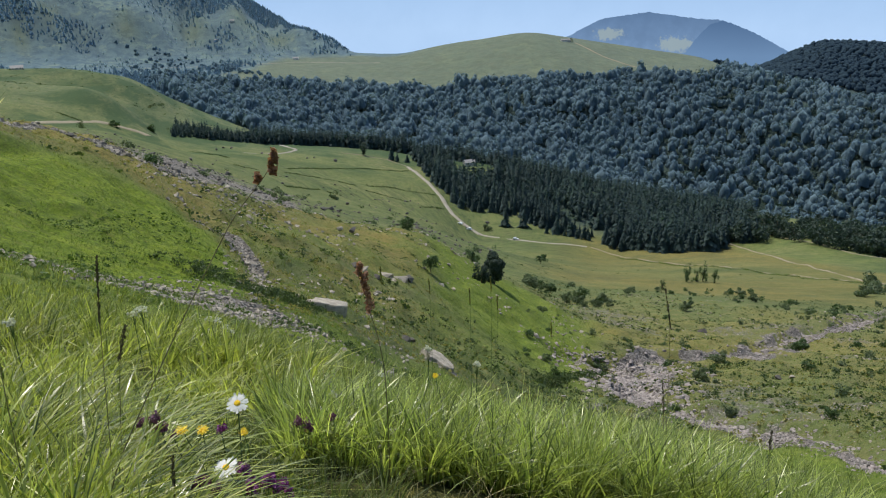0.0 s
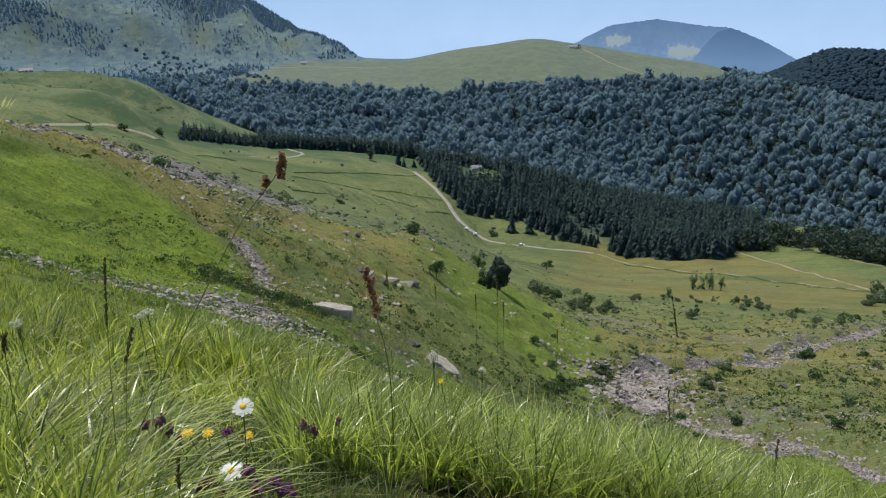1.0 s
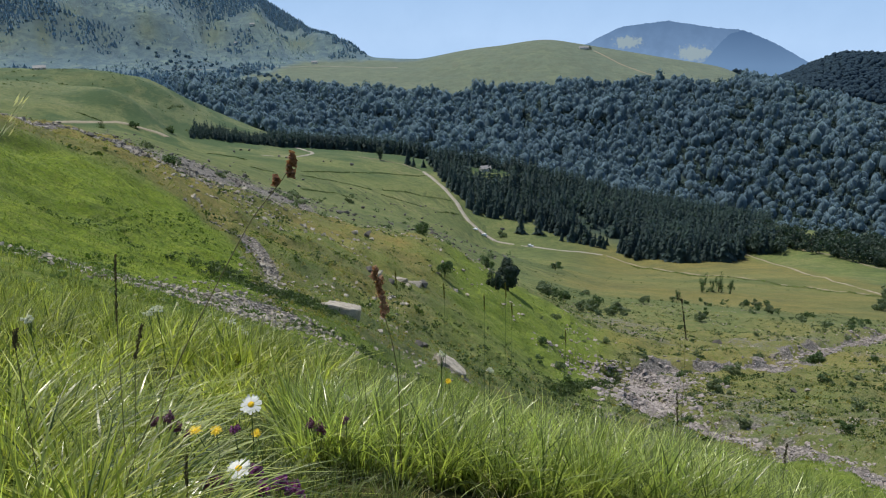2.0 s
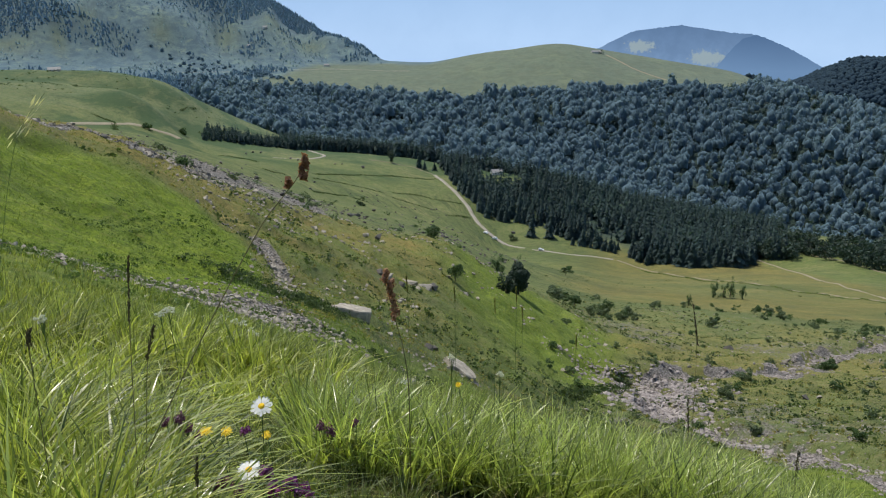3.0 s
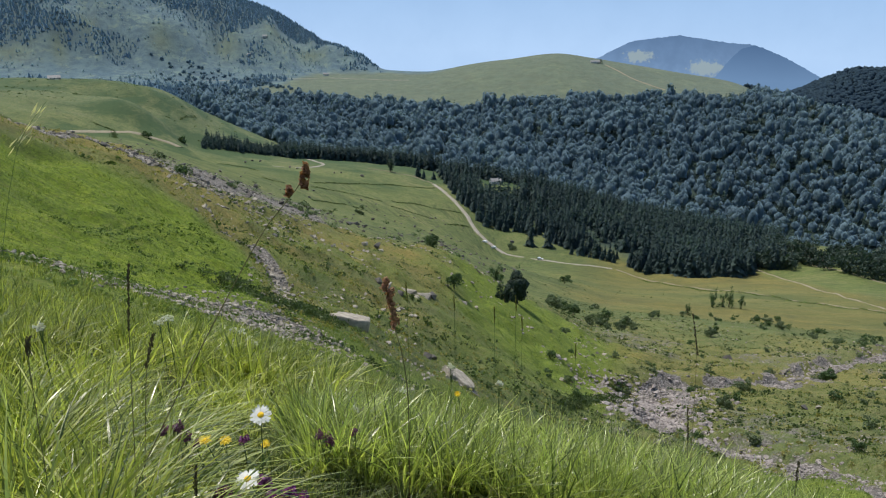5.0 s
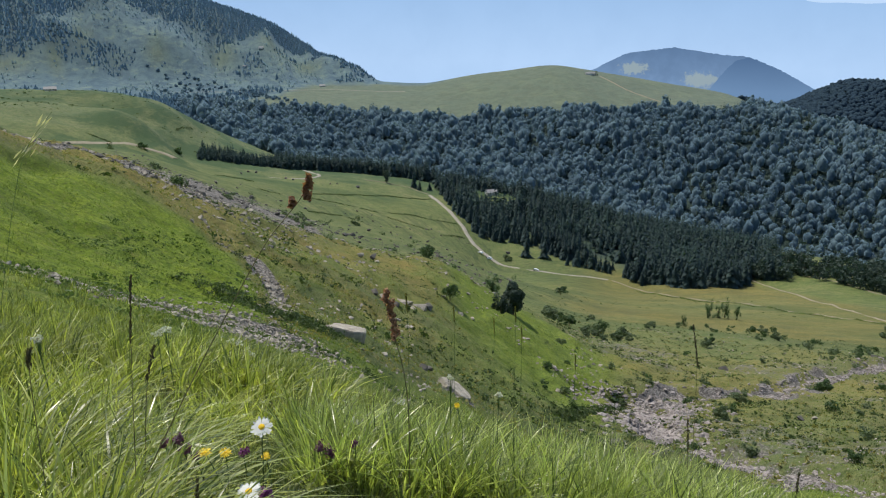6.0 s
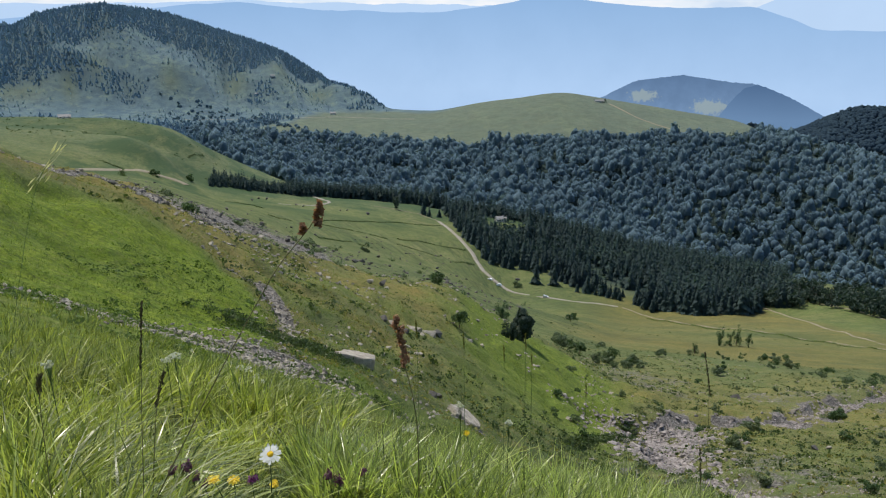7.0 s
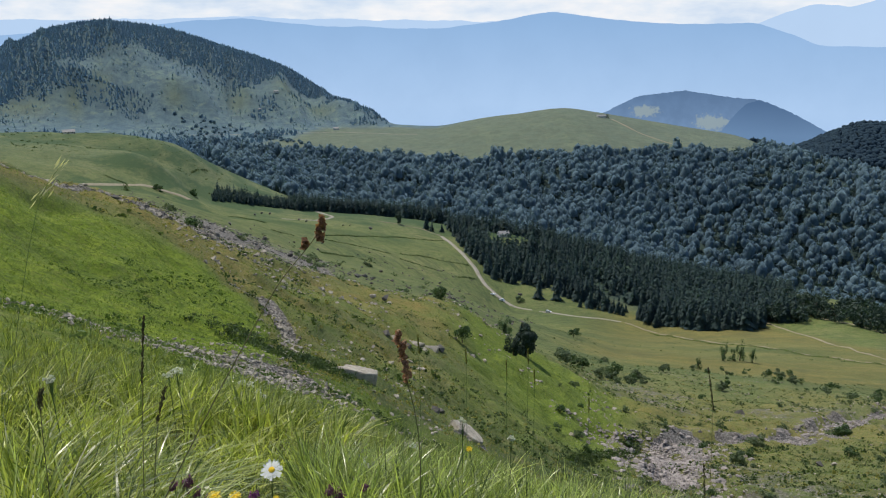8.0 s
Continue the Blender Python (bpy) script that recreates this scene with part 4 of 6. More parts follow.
def build_far_trees():
    rng = np.random.default_rng(13)
    x, y, d, az = jitter_grid(-1800, -150, 1000, 2850, 6.9, rng)
    keep = (az > -40) & (az < -6.5) & (d > 1250) & (d < 2712) & (rng.random(len(x)) < 1.0 * mountain_wood(x, y, d, az) + 0.006 * (d > 2060))
    w = np.stack([x, y, land(x, y) - 1], -1)[keep]
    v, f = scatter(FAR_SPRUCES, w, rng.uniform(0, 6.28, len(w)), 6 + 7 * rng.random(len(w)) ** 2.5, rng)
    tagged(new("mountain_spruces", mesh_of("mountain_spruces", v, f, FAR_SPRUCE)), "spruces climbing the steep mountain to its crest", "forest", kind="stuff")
    x, y, d, az = jitter_grid(-1700, -250, 1400, 2700, 10.5, rng)
    bare = np.interp(az, [-19, -15, -11], [1400, 1850, 2060])
    keep = (az > -38) & (az < -8) & (d > bare) & (d < 2560) & (rng.random(len(x)) < 0.06 + 0.55 * smooth(0.0, 0.28, fbm(x, y, 120.0, 4, 23)))
    w = np.stack([x, y, land(x, y) - 0.8], -1)[keep]
    v, f = scatter(FAR_SPRUCES, w, rng.uniform(0, 6.28, len(w)), rng.uniform(3, 8, len(w)), rng)
    tagged(new("mountain_scrub", mesh_of("mountain_scrub", v, f, SCRUB, True)), "low scrub over the mountain's open flank", "shrubs", kind="stuff")
    x, y, d, az = jitter_grid(-800, -150, 1150, 2150, 9.5, rng)
    keep = (az < -9) & (d > np.interp(az, [-23, -19, -13], [1250, 1250, 1500])) & (d < np.interp(az, [-23, -16, -14, -9], [2120, 2080, 1800, 1600]))
    cover = (0.05 + 0.8 * smooth(-0.08, 0.2, fbm(x, y, 110.0, 4, 27))) * smooth(-23, -16.5, az) * (1 - 0.65 * smooth(1600, 1900, d))
    keep &= rng.random(len(x)) < cover
    w = np.stack([x, y, land(x, y) - 1.2], -1)[keep]
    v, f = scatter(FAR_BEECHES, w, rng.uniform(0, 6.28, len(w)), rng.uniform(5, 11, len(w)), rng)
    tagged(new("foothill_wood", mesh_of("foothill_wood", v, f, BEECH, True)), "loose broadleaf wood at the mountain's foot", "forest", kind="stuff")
    x, y, d, az = jitter_grid(600, 1700, 1700, 2650, 12.5, rng)
    right_hill = (az > 18.5) & (az < 37) & (d > 2150) & (d < 2620)
    keep = right_hill & (rng.random(len(x)) < 0.95)
    w = np.stack([x, y, land(x, y) - 1], -1)[keep]
    v, f = scatter(ROUND_CROWNS, w, rng.uniform(0, 6.28, len(w)), rng.uniform(13, 19, len(w)), rng)
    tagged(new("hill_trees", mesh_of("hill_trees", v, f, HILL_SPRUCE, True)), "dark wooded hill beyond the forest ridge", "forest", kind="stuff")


build_conifer_wood()
build_beech_forest()
build_far_trees()


def broadleaf_tree(name, x, y, height, wide, label, rng, leaves=900, bare=0.18, group=""):
    """A small tree: tapered stem, limbs, and leaves in clumps with gaps."""
    ob = empty_at(name, x, y, -0.05, label, "tree" if "shrub" not in name else "shrub", group)
    stem = stem_shape(height * 0.6, height * 0.026 + 0.02, height * 0.008, 6, 0.06, rng)
    child("trunk", mesh_of("trunk", *stem, BARK, True), ob, "grey-brown trunk")
    for k in range(4 if leaves > 500 else 2):
        q, z = rng.uniform(0, 6.28), rng.uniform(0.25, 0.5) * height
        me = mesh_of("limb", *limb_shape((0, 0, z), (math.cos(q) * wide * 0.6, math.sin(q) * wide * 0.6, z + height * 0.25), height * 0.011, height * 0.004), BARK, True)
        child("limb", me, ob)
    v, f = leaf_cloud(rng, leaves, wide, height * (1 - bare), wide * (0.075 if leaves > 600 else 0.10), 11, 0.3)
    v[:, 2] += height * bare
    child("crown", mesh_of("crown", v, f, DARK_LEAVES if name in ("field_tree", "whitebeam", "round_tree") else WILLOW if "shrub" in name and rng.random() < 0.55 else SHRUB), ob)
    return ob


def lone_spruce(x, y, h, rng, label, group=""):
    ob = new("spruce")
    ob.location, ob.rotation_euler, ob.scale = spot(x, y, -0.2), (0, 0, rng.uniform(0, 6.28)), (h * 1.15, h * 1.15, h)
    tagged(ob, label, "tree", group)
    child("crown", SPRUCE_CROWNS[int(rng.integers(5))], ob)
    child("trunk", SPRUCE_STEM, ob, "grey-brown trunk")


def build_lone_trees():
    rng = np.random.default_rng(21)
    broadleaf_tree("whitebeam", 6.6, 103.0, 4.3, 1.85, "dark rounded tree standing on the edge of the grassy spur", rng, 6000, 0.06)
    broadleaf_tree("whitebeam", 4.45, 96.5, 3.0, 1.05, "smaller dark tree leaning beside the rounded one", rng, 2600, 0.04)
    broadleaf_tree("thorn_tree", 4.3, 124.0, 3.0, 1.1, "slim grey-green thorn tree behind the dark tree", rng, 900, 0.05)
    broadleaf_tree("thorn_tree", -5.6, 107.5, 2.6, 1.2, "low dark thorn tree on the stony spur", rng, 1200, 0.08)
    broadleaf_tree("thorn_tree", -1.9, 84.1, 2.1, 1.0, "bushy grey-green thorn tree among stones", rng, 1100, 0.08)
    broadleaf_tree("thorn_tree", 6.8, 190.0, 4.0, 2.0, "loose thorn tree on the pasture behind the spur", rng, 700, 0.08)
    broadleaf_tree("round_tree", -85, 804, 12.5, 5.5, "single round-crowned tree on the open pasture", rng, 1500, 0.12)
    broadleaf_tree("thorn_tree", 41, 325, 4.0, 2.9, "lone flat-topped thorn tree on dry grass", rng, 500, 0.3)
    broadleaf_tree("round_tree", 291, 1876, 11, 6, "single dark tree beside the hut on the dome", rng, 160, 0.0)
    for x, y, h in ((-56, 802, 22), (-50, 796, 14), (-40, 800, 11), (61, 596, 18), (47, 601, 19), (77, 579, 10)):
        lone_spruce(x, y, h, rng, "single spruce standing before the wood", "single spruces")
    for x, y, h in ((73.3, 249, 5.0), (96, 282.7, 6.0), (91.5, 281, 4.6), (99, 284, 7.6), (102.5, 281, 6.4), (94, 287, 6.2)):
        broadleaf_tree("young_tree", x, y, h, h * 0.24, "slim young tree in a small group on the pasture", rng, 1100, 0.0, "young trees")
    for k, (x, y, s) in enumerate(((33.5, 183, 3.0), (34.5, 166.8, 2.2), (26.5, 161.6, 2.0), (19.9, 170.6, 2.6), (22.5, 205, 2.6), (24, 171, 2.6), (89.2, 221, 2.4), (84.3, 201, 2.2), (89.6, 231, 2.4),
                                   (52.9, 161, 2.0), (50.5, 101, 2.0), (24.7, 67.7, 1.5), (31.6, 82.1, 1.5), (19.4, 43.2, 0.75), (26, 46.6, 0.8), (21.7, 53, 0.9), (140, 246, 5), (156, 268, 6.5),
                                   (50, 201, 2.2), (57, 170, 1.8), (29.5, 157, 1.7), (37, 172, 2.2), (150, 255, 5), (20.5, 180, 2.4), (22, 175, 2.0), (31, 171, 2.4), (33, 161, 1.9), (30.5, 178, 2.2), (36.5, 163, 1.6), (21.0, 190, 2.8))):
        broadleaf_tree("shrub", x, y, s, s * 0.7, "dark green leafy shrub on the rough pasture", rng, 1300, 0.0, "shrubs of the pasture")
    n = 0
    while n < 130:
        az, d = rng.uniform(6, 33), rng.uniform(55, 290)
        x, y = d * math.sin(radians(az)), d * math.cos(radians(az))
        if masks(np.array([x]), np.array([y]))[0, 0] > 0.3 or d > 230 + 3 * (az - 6) or fbm(np.array([x]), np.array([y]), 60.0, 2, 14)[0] < -0.12:
            continue
        s = rng.uniform(0.35, 1.4) * (0.5 + d / 300)
        broadleaf_tree("shrub", x, y, s, s * 0.8, "low green shrub on stony pasture", rng, 330, 0.0, "low shrubs")
        n += 1
    n = 0
    while n < 60:
        az, d = rng.uniform(-16, 4), rng.uniform(170, 560)
        x, y = d * math.sin(radians(az)), d * math.cos(radians(az))
        if fbm(np.array([x]), np.array([y]), 80.0, 2, 15)[0] < 0.0:
            continue
        s = rng.uniform(0.8, 2.6)
        broadleaf_tree("shrub", x, y, s, s * 0.9, "dark juniper shrub dotting the pasture", rng, 110, 0.0, "juniper shrubs")
        n += 1
    for x, y, s in ((-64, 287, 3.0), (-59, 278, 2.6), (-77, 520, 5.0), (-30, 79, 1.2), (-31, 81, 0.9), (-294, 702, 7.0), (-292, 780, 8.0), (32, 594, 5.0), (-74, 236, 2.2), (-92, 226, 2.4)):
        broadleaf_tree("shrub", x, y, s, s * 0.8, "dark bushy shrub among stones on the pasture", rng, 420, 0.0, "bushy shrubs")
    for k in range(95):
        az = rng.uniform(20.6, 31)
        d = np.interp(az, [20.6, 23, 31], [572, 556, 524]) + rng.uniform(0, 95)
        h = rng.uniform(9, 14)
        broadleaf_tree("field_tree", d * math.sin(radians(az)), d * math.cos(radians(az)), h, h * 0.6, "dark broadleaf tree in the belt beyond the field", rng, 330, -0.16, "trees beyond the field")


build_lone_trees()


# ---- stones ----
def rock_mesh(rng, flat=0.7, points=18, bevel=0.0):
    """A broken block: the hull of random points, its sharp edges taken off."""
    bm = bmesh.new()
    for k in range(points):
        u = Vector(rng.normal(size=3)).normalized()
        bm.verts.new((u.x * rng.uniform(0.8, 1.1), u.y * rng.uniform(0.65, 0.9), u.z * flat * rng.uniform(0.8, 1.0)))
    hull = bmesh.ops.convex_hull(bm, input=bm.verts[:])
    bmesh.ops.delete(bm, geom=[g for g in hull["geom_interior"] if isinstance(g, bmesh.types.BMVert)], context="VERTS")
    if bevel:
        bmesh.ops.bevel(bm, geom=bm.edges[:], offset=bevel, segments=1, affect="EDGES", clamp_overlap=True)
    bmesh.ops.triangulate(bm, faces=bm.faces[:])
    bm.normal_update()
    bm.verts.ensure_lookup_table()
    bm.verts.index_update()
    v = np.array([p.co[:] for p in bm.verts])
    f = np.array([[p.index for p in g.verts] for g in bm.faces])
    bm.free()
    return v, f


SRNG = np.random.default_rng(31)


def tipped(shape, rng):
    """The block turned a little out of the level."""
    m = np.array(Euler((rng.uniform(-0.35, 0.35), rng.uniform(-0.35, 0.35), 0)).to_matrix())
    return shape[0] @ m.T, shape[1]


PEBBLES = [tipped(rock_mesh(SRNG, SRNG.uniform(0.4, 0.7), 12), SRNG) for k in range(16)]
BOULDERS = [mesh_of("boulder", *rock_mesh(SRNG, SRNG.uniform(0.5, 0.8), 13, 0.02), STONE) for k in range(7)]
DARK_BOULDERS = [mesh_of("boulder", *rock_mesh(SRNG, SRNG.uniform(0.5, 0.8), 13, 0.02), STONE_DARK) for k in range(5)]


def strew(name, label, line, n, spread, s0, s1, rng, material=STONE, power=2.6, shapes=None, kindred="stones", fine=1.0, beyond=0.0, lift=0.1):
    """Loose stones along a broken line in plan, most of them small."""
    p = np.array(line, float)
    s = np.concatenate([[0], np.cumsum(np.hypot(*np.diff(p, axis=0).T))])
    t = rng.uniform(0, s[-1], n)
    x, y = [np.interp(t, s, c) for c in p.T]
    g = np.clip(rng.normal(0, 0.5, (2, n)), -1.6, 1.6) * spread
    x, y = x + g[0], y + g[1]
    keep = np.hypot(x, y) > beyond
    x, y = x[keep], y[keep]
    n = len(x)
    size = s0 + (s1 - s0) * rng.random(n) ** power
    size *= (0.45 + 0.25 * rng.random(n)) * np.interp(np.hypot(x, y), [30, 75], [fine, 1.0])
    w = np.stack([x, y, land(x, y) + size * lift], -1)
    v, f = scatter(shapes or PEBBLES, w, rng.uniform(0, 6.28, n), size, rng)
    tagged(new(name, mesh_of(name, v, f, material)), label, kindred, kind="stuff")


def boulder(x, y, size, rng, label, group="", dark=False, sink=0.38, tilt=0.25):
    dark = dark or rng.random() < 0.45
    me = (DARK_BOULDERS if dark else BOULDERS)[int(rng.integers(5))]
    ob = new("boulder", me)
    ob.location = spot(x, y, size * (0.55 - sink) * 0.6)
    ob.rotation_euler = (rng.uniform(-tilt, tilt), rng.uniform(-tilt, tilt), rng.uniform(0, 6.28))
    size *= 0.8
    ob.scale = (size * 0.5 * rng.uniform(0.9, 1.2), size * 0.5, size * 0.5 * rng.uniform(0.8, 1.1))
    return tagged(ob, label, "boulder", group)


def build_stones():
    rng = np.random.default_rng(33)
    strew("gully_stones", "grey broken stones filling the narrow gully", GULLY[2:], 7600, 3.0, 0.05, 0.25, rng, STONE, 2.4, lift=0.25)
    strew("crest_stones", "pale stones along the crest of the spur", [(-34, 58), (-31, 64), (-28, 68), (-25, 72), (-22.5, 77), (-20, 84)], 420, 5.0, 0.08, 0.6, rng, STONE, 4.0)
    strew("crest_stones", "fine grey scree with a few larger stones along the crest", CREST, 2200, 5.0, 0.05, 0.5, rng, STONE, 4.0)
    strew("crest_stones", "dark stones lying in the scree along the crest", CREST, 260, 5.5, 0.1, 0.8, rng, STONE_DARK, 2.5)
    strew("runnel_stones", "pale stones in a dry runnel on the slope", RUNNEL, 900, 0.8, 0.06, 0.4, rng)
    strew("ravine_stones", "grey limestone rubble in the dry stream bed", RAVINE, 10000, 3.6, 0.1, 0.7, rng, STREAM_STONE, 3.2)
    strew("stream_stones", "pinkish-grey rubble in the lower stream bed", BED, 7000, 2.2, 0.08, 0.7, rng, STREAM_STONE, 3.2, fine=0.35, lift=-0.02)
    strew("fan_stones", "broken grey rubble spread where the stream beds meet", FAN, 4500, 5.5, 0.1, 0.8, rng, STREAM_STONE, 3.4, lift=0.0)
    strew("bank_stones", "flat pale stones beside the near bank", ROCKY, 160, 1.9, 0.05, 0.3, rng)
    for name, label, n, small, large, power, stuff in (("scree", "field of grey scree under the crest", 15000, 0.1, 0.5, 4.5, STONE), ("scree", "dark blocks lying in the grey scree", 1500, 0.25, 1.2, 4.0, STONE_DARK)):
        az, d = rng.uniform(-32, -9, 3 * n), 80 * (450 / 80) ** rng.random(3 * n)
        x, y = d * np.sin(np.radians(az)), d * np.cos(np.radians(az))
        keep = rng.random(3 * n) < scree_cover(d, az) * (0.7 + 1.0 * fbm(x, y, 22.0, 4, 19))
        x, y, d = x[keep][:n], y[keep][:n], d[keep][:n]
        size = (small + (large - small) * rng.random(len(x)) ** power) * np.interp(d, [100, 400], [0.7, 1.5])
        v, f = scatter(PEBBLES, np.stack([x, y, land(x, y) - size * 0.05], -1), rng.uniform(0, 6.28, len(x)), size, rng)
        tagged(new(name, mesh_of(name, v, f, stuff)), label, "stones", kind="stuff")
    # single stones lying about the spur and the rough pasture
    n = 4800
    az, d = rng.uniform(-24, 6, n), rng.uniform(38, 130, n)
    keep = fbm(d * np.sin(np.radians(az)), d * np.cos(np.radians(az)), 18.0, 3, 51) > -0.02
    keep &= ((az > -17) | (d > 55)) & ((az < -4) | (d > 78))
    x, y = (d * np.sin(np.radians(az)))[keep], (d * np.cos(np.radians(az)))[keep]
    size = (0.05 + 0.40 * rng.random(len(x)) ** 4) * np.interp(np.hypot(x, y), [34, 80], [0.5, 1.0])
    v, f = scatter(PEBBLES, np.stack([x, y, land(x, y) + size * 0.1], -1), rng.uniform(0, 6.28, len(x)), size, rng)
    tagged(new("spur_stones", mesh_of("spur_stones", v, f, STONE)), "scattered pale stones on the grassy spur", "stones", kind="stuff")
    n = 9000
    az, d = rng.uniform(8, 34, n), rng.uniform(34, 210, n)
    x, y = d * np.sin(np.radians(az)), d * np.cos(np.radians(az))
    keep = fbm(x, y, 13.0, 4, 52) > 0.1
    x, y = x[keep], y[keep]
    size = (0.05 + 0.27 * rng.random(len(x)) ** 3.0) * np.interp(np.hypot(x, y), [34, 80], [0.4, 1.0])
    v, f = scatter(PEBBLES, np.stack([x, y, land(x, y) - size * 0.1], -1), rng.uniform(0, 6.28, len(x)), size, rng)
    tagged(new("pasture_stones", mesh_of("pasture_stones", v, f, STONE)), "stones strewn over the rough pasture", "stones", kind="stuff")
    n = 2200
    az, d = rng.uniform(-30, 4, n), rng.uniform(150, 620, n)
    x, y = d * np.sin(np.radians(az)), d * np.cos(np.radians(az))
    keep = fbm(x, y, 60.0, 3, 53) > 0.05
    x, y = x[keep], y[keep]
    size = 0.3 + 1.1 * rng.random(len(x)) ** 4
    v, f = scatter(PEBBLES, np.stack([x, y, land(x, y) + size * 0.1], -1), rng.uniform(0, 6.28, len(x)), size, rng)
    tagged(new("meadow_stones", mesh_of("meadow_stones", v, f, STONE_DARK)), "grey stones dotted over the far pasture", "stones", kind="stuff")
    # boulders one can tell apart
    rng = np.random.default_rng(5)
    for x, y, s in ((-7.6, 66.2, 2.1), (-8.3, 65.6, 1.4), (-6.0, 71.6, 2.6), (-4.7, 73.0, 2.8), (-4.0, 74.2, 2.0), (-6.6, 68.0, 1.4), (-5.2, 70.0, 1.3)):
        boulder(x, y, s, rng, "grey boulder in a row on the grassy spur", "row of boulders on the spur", False, 0.55)
    for x, y, s in ((-12.4, 87, 1.5), (-11.2, 88.2, 1.9), (-10.6, 87.5, 1.1), (-26.2, 58.8, 0.9), (-28.9, 60.3, 0.9), (-22.8, 59.4, 0.7), (-6.6, 55.4, 0.8), (-4.5, 58.4, 0.9), (-2.8, 47.1, 1.2), (-2.5, 48.8, 0.9), (-6.8, 27.6, 0.55), (-7.1, 26.9, 0.4)):
        boulder(x, y, s, rng, "weathered grey boulder half sunk in turf", "boulders of the spur")
    for x, y, s in ((18.2, 97.5, 1.6), (17.6, 99.3, 1.1), (9.7, 73.1, 1.3), (10.6, 74.0, 0.9), (26.1, 47.4, 0.95), (32.7, 69.3, 1.3), (33.9, 69.0, 0.9), (42.7, 120, 2.0), (49.8, 110, 2.2), (47.5, 109, 1.5), (22.1, 36.3, 0.5), (23.1, 36.8, 0.4)):
        boulder(x, y, s, rng, "limestone boulder beside the dry stream bed", "boulders by the stream bed")
    for k in range(30):
        az, d = rng.uniform(10, 31), rng.uniform(45, 120)
        boulder(d * math.sin(radians(az)), d * math.cos(radians(az)), rng.uniform(0.25, 0.7), rng, "grey stone lying on the rough pasture", "stones of the pasture")
    for k in range(60):
        q, s = rng.uniform(0, len(SCREE) - 1.01), rng.normal(0, 16, 2)
        i = int(q)
        x, y = [SCREE[i][c] * (1 - q + i) + SCREE[i + 1][c] * (q - i) + s[c] for c in (0, 1)]
        boulder(x, y, rng.uniform(0.7, 2.0), rng, "dark grey block in the scree field", "blocks of the scree", True)
    for k in range(46):
        az, d = rng.uniform(-17, -1.5), rng.uniform(270, 640)
        boulder(d * math.sin(radians(az)), d * math.cos(radians(az)), rng.uniform(1.0, 3.6), rng, "dark weathered boulder lying on the open pasture", "boulders of the open pasture", True)
    for x, y, s in ((-218, 739, 3.5), (-218, 764, 3.0), (-211, 768, 3.5), (-178, 752, 4.0), (-169, 744, 2.6), (-133, 742, 2.8), (-127, 747, 2.6), (-107, 746, 4.6), (-65, 498, 3.2), (-41, 547, 3.0), (-29, 552, 3.0), (-84, 249, 2.2), (-81, 256, 2.6), (-133, 468, 4.0), (-68, 231, 2.2), (-70, 279, 2.8), (-159, 483, 3.4), (-84, 222, 1.8), (-38, 327, 2.0)):
        boulder(x, y, s * 1.3, rng, "dark weathered boulder lying on the open pasture", "boulders of the open pasture", True, 0.2)
    for x, y, s in ((-47.4, 290, 4.2), (-44, 292, 2.6), (33, 611, 6), (-115, 539, 3.5)):
        boulder(x, y, s, rng, "dark lichen-grown block on the pasture", "blocks on the pasture", True)


build_stones()


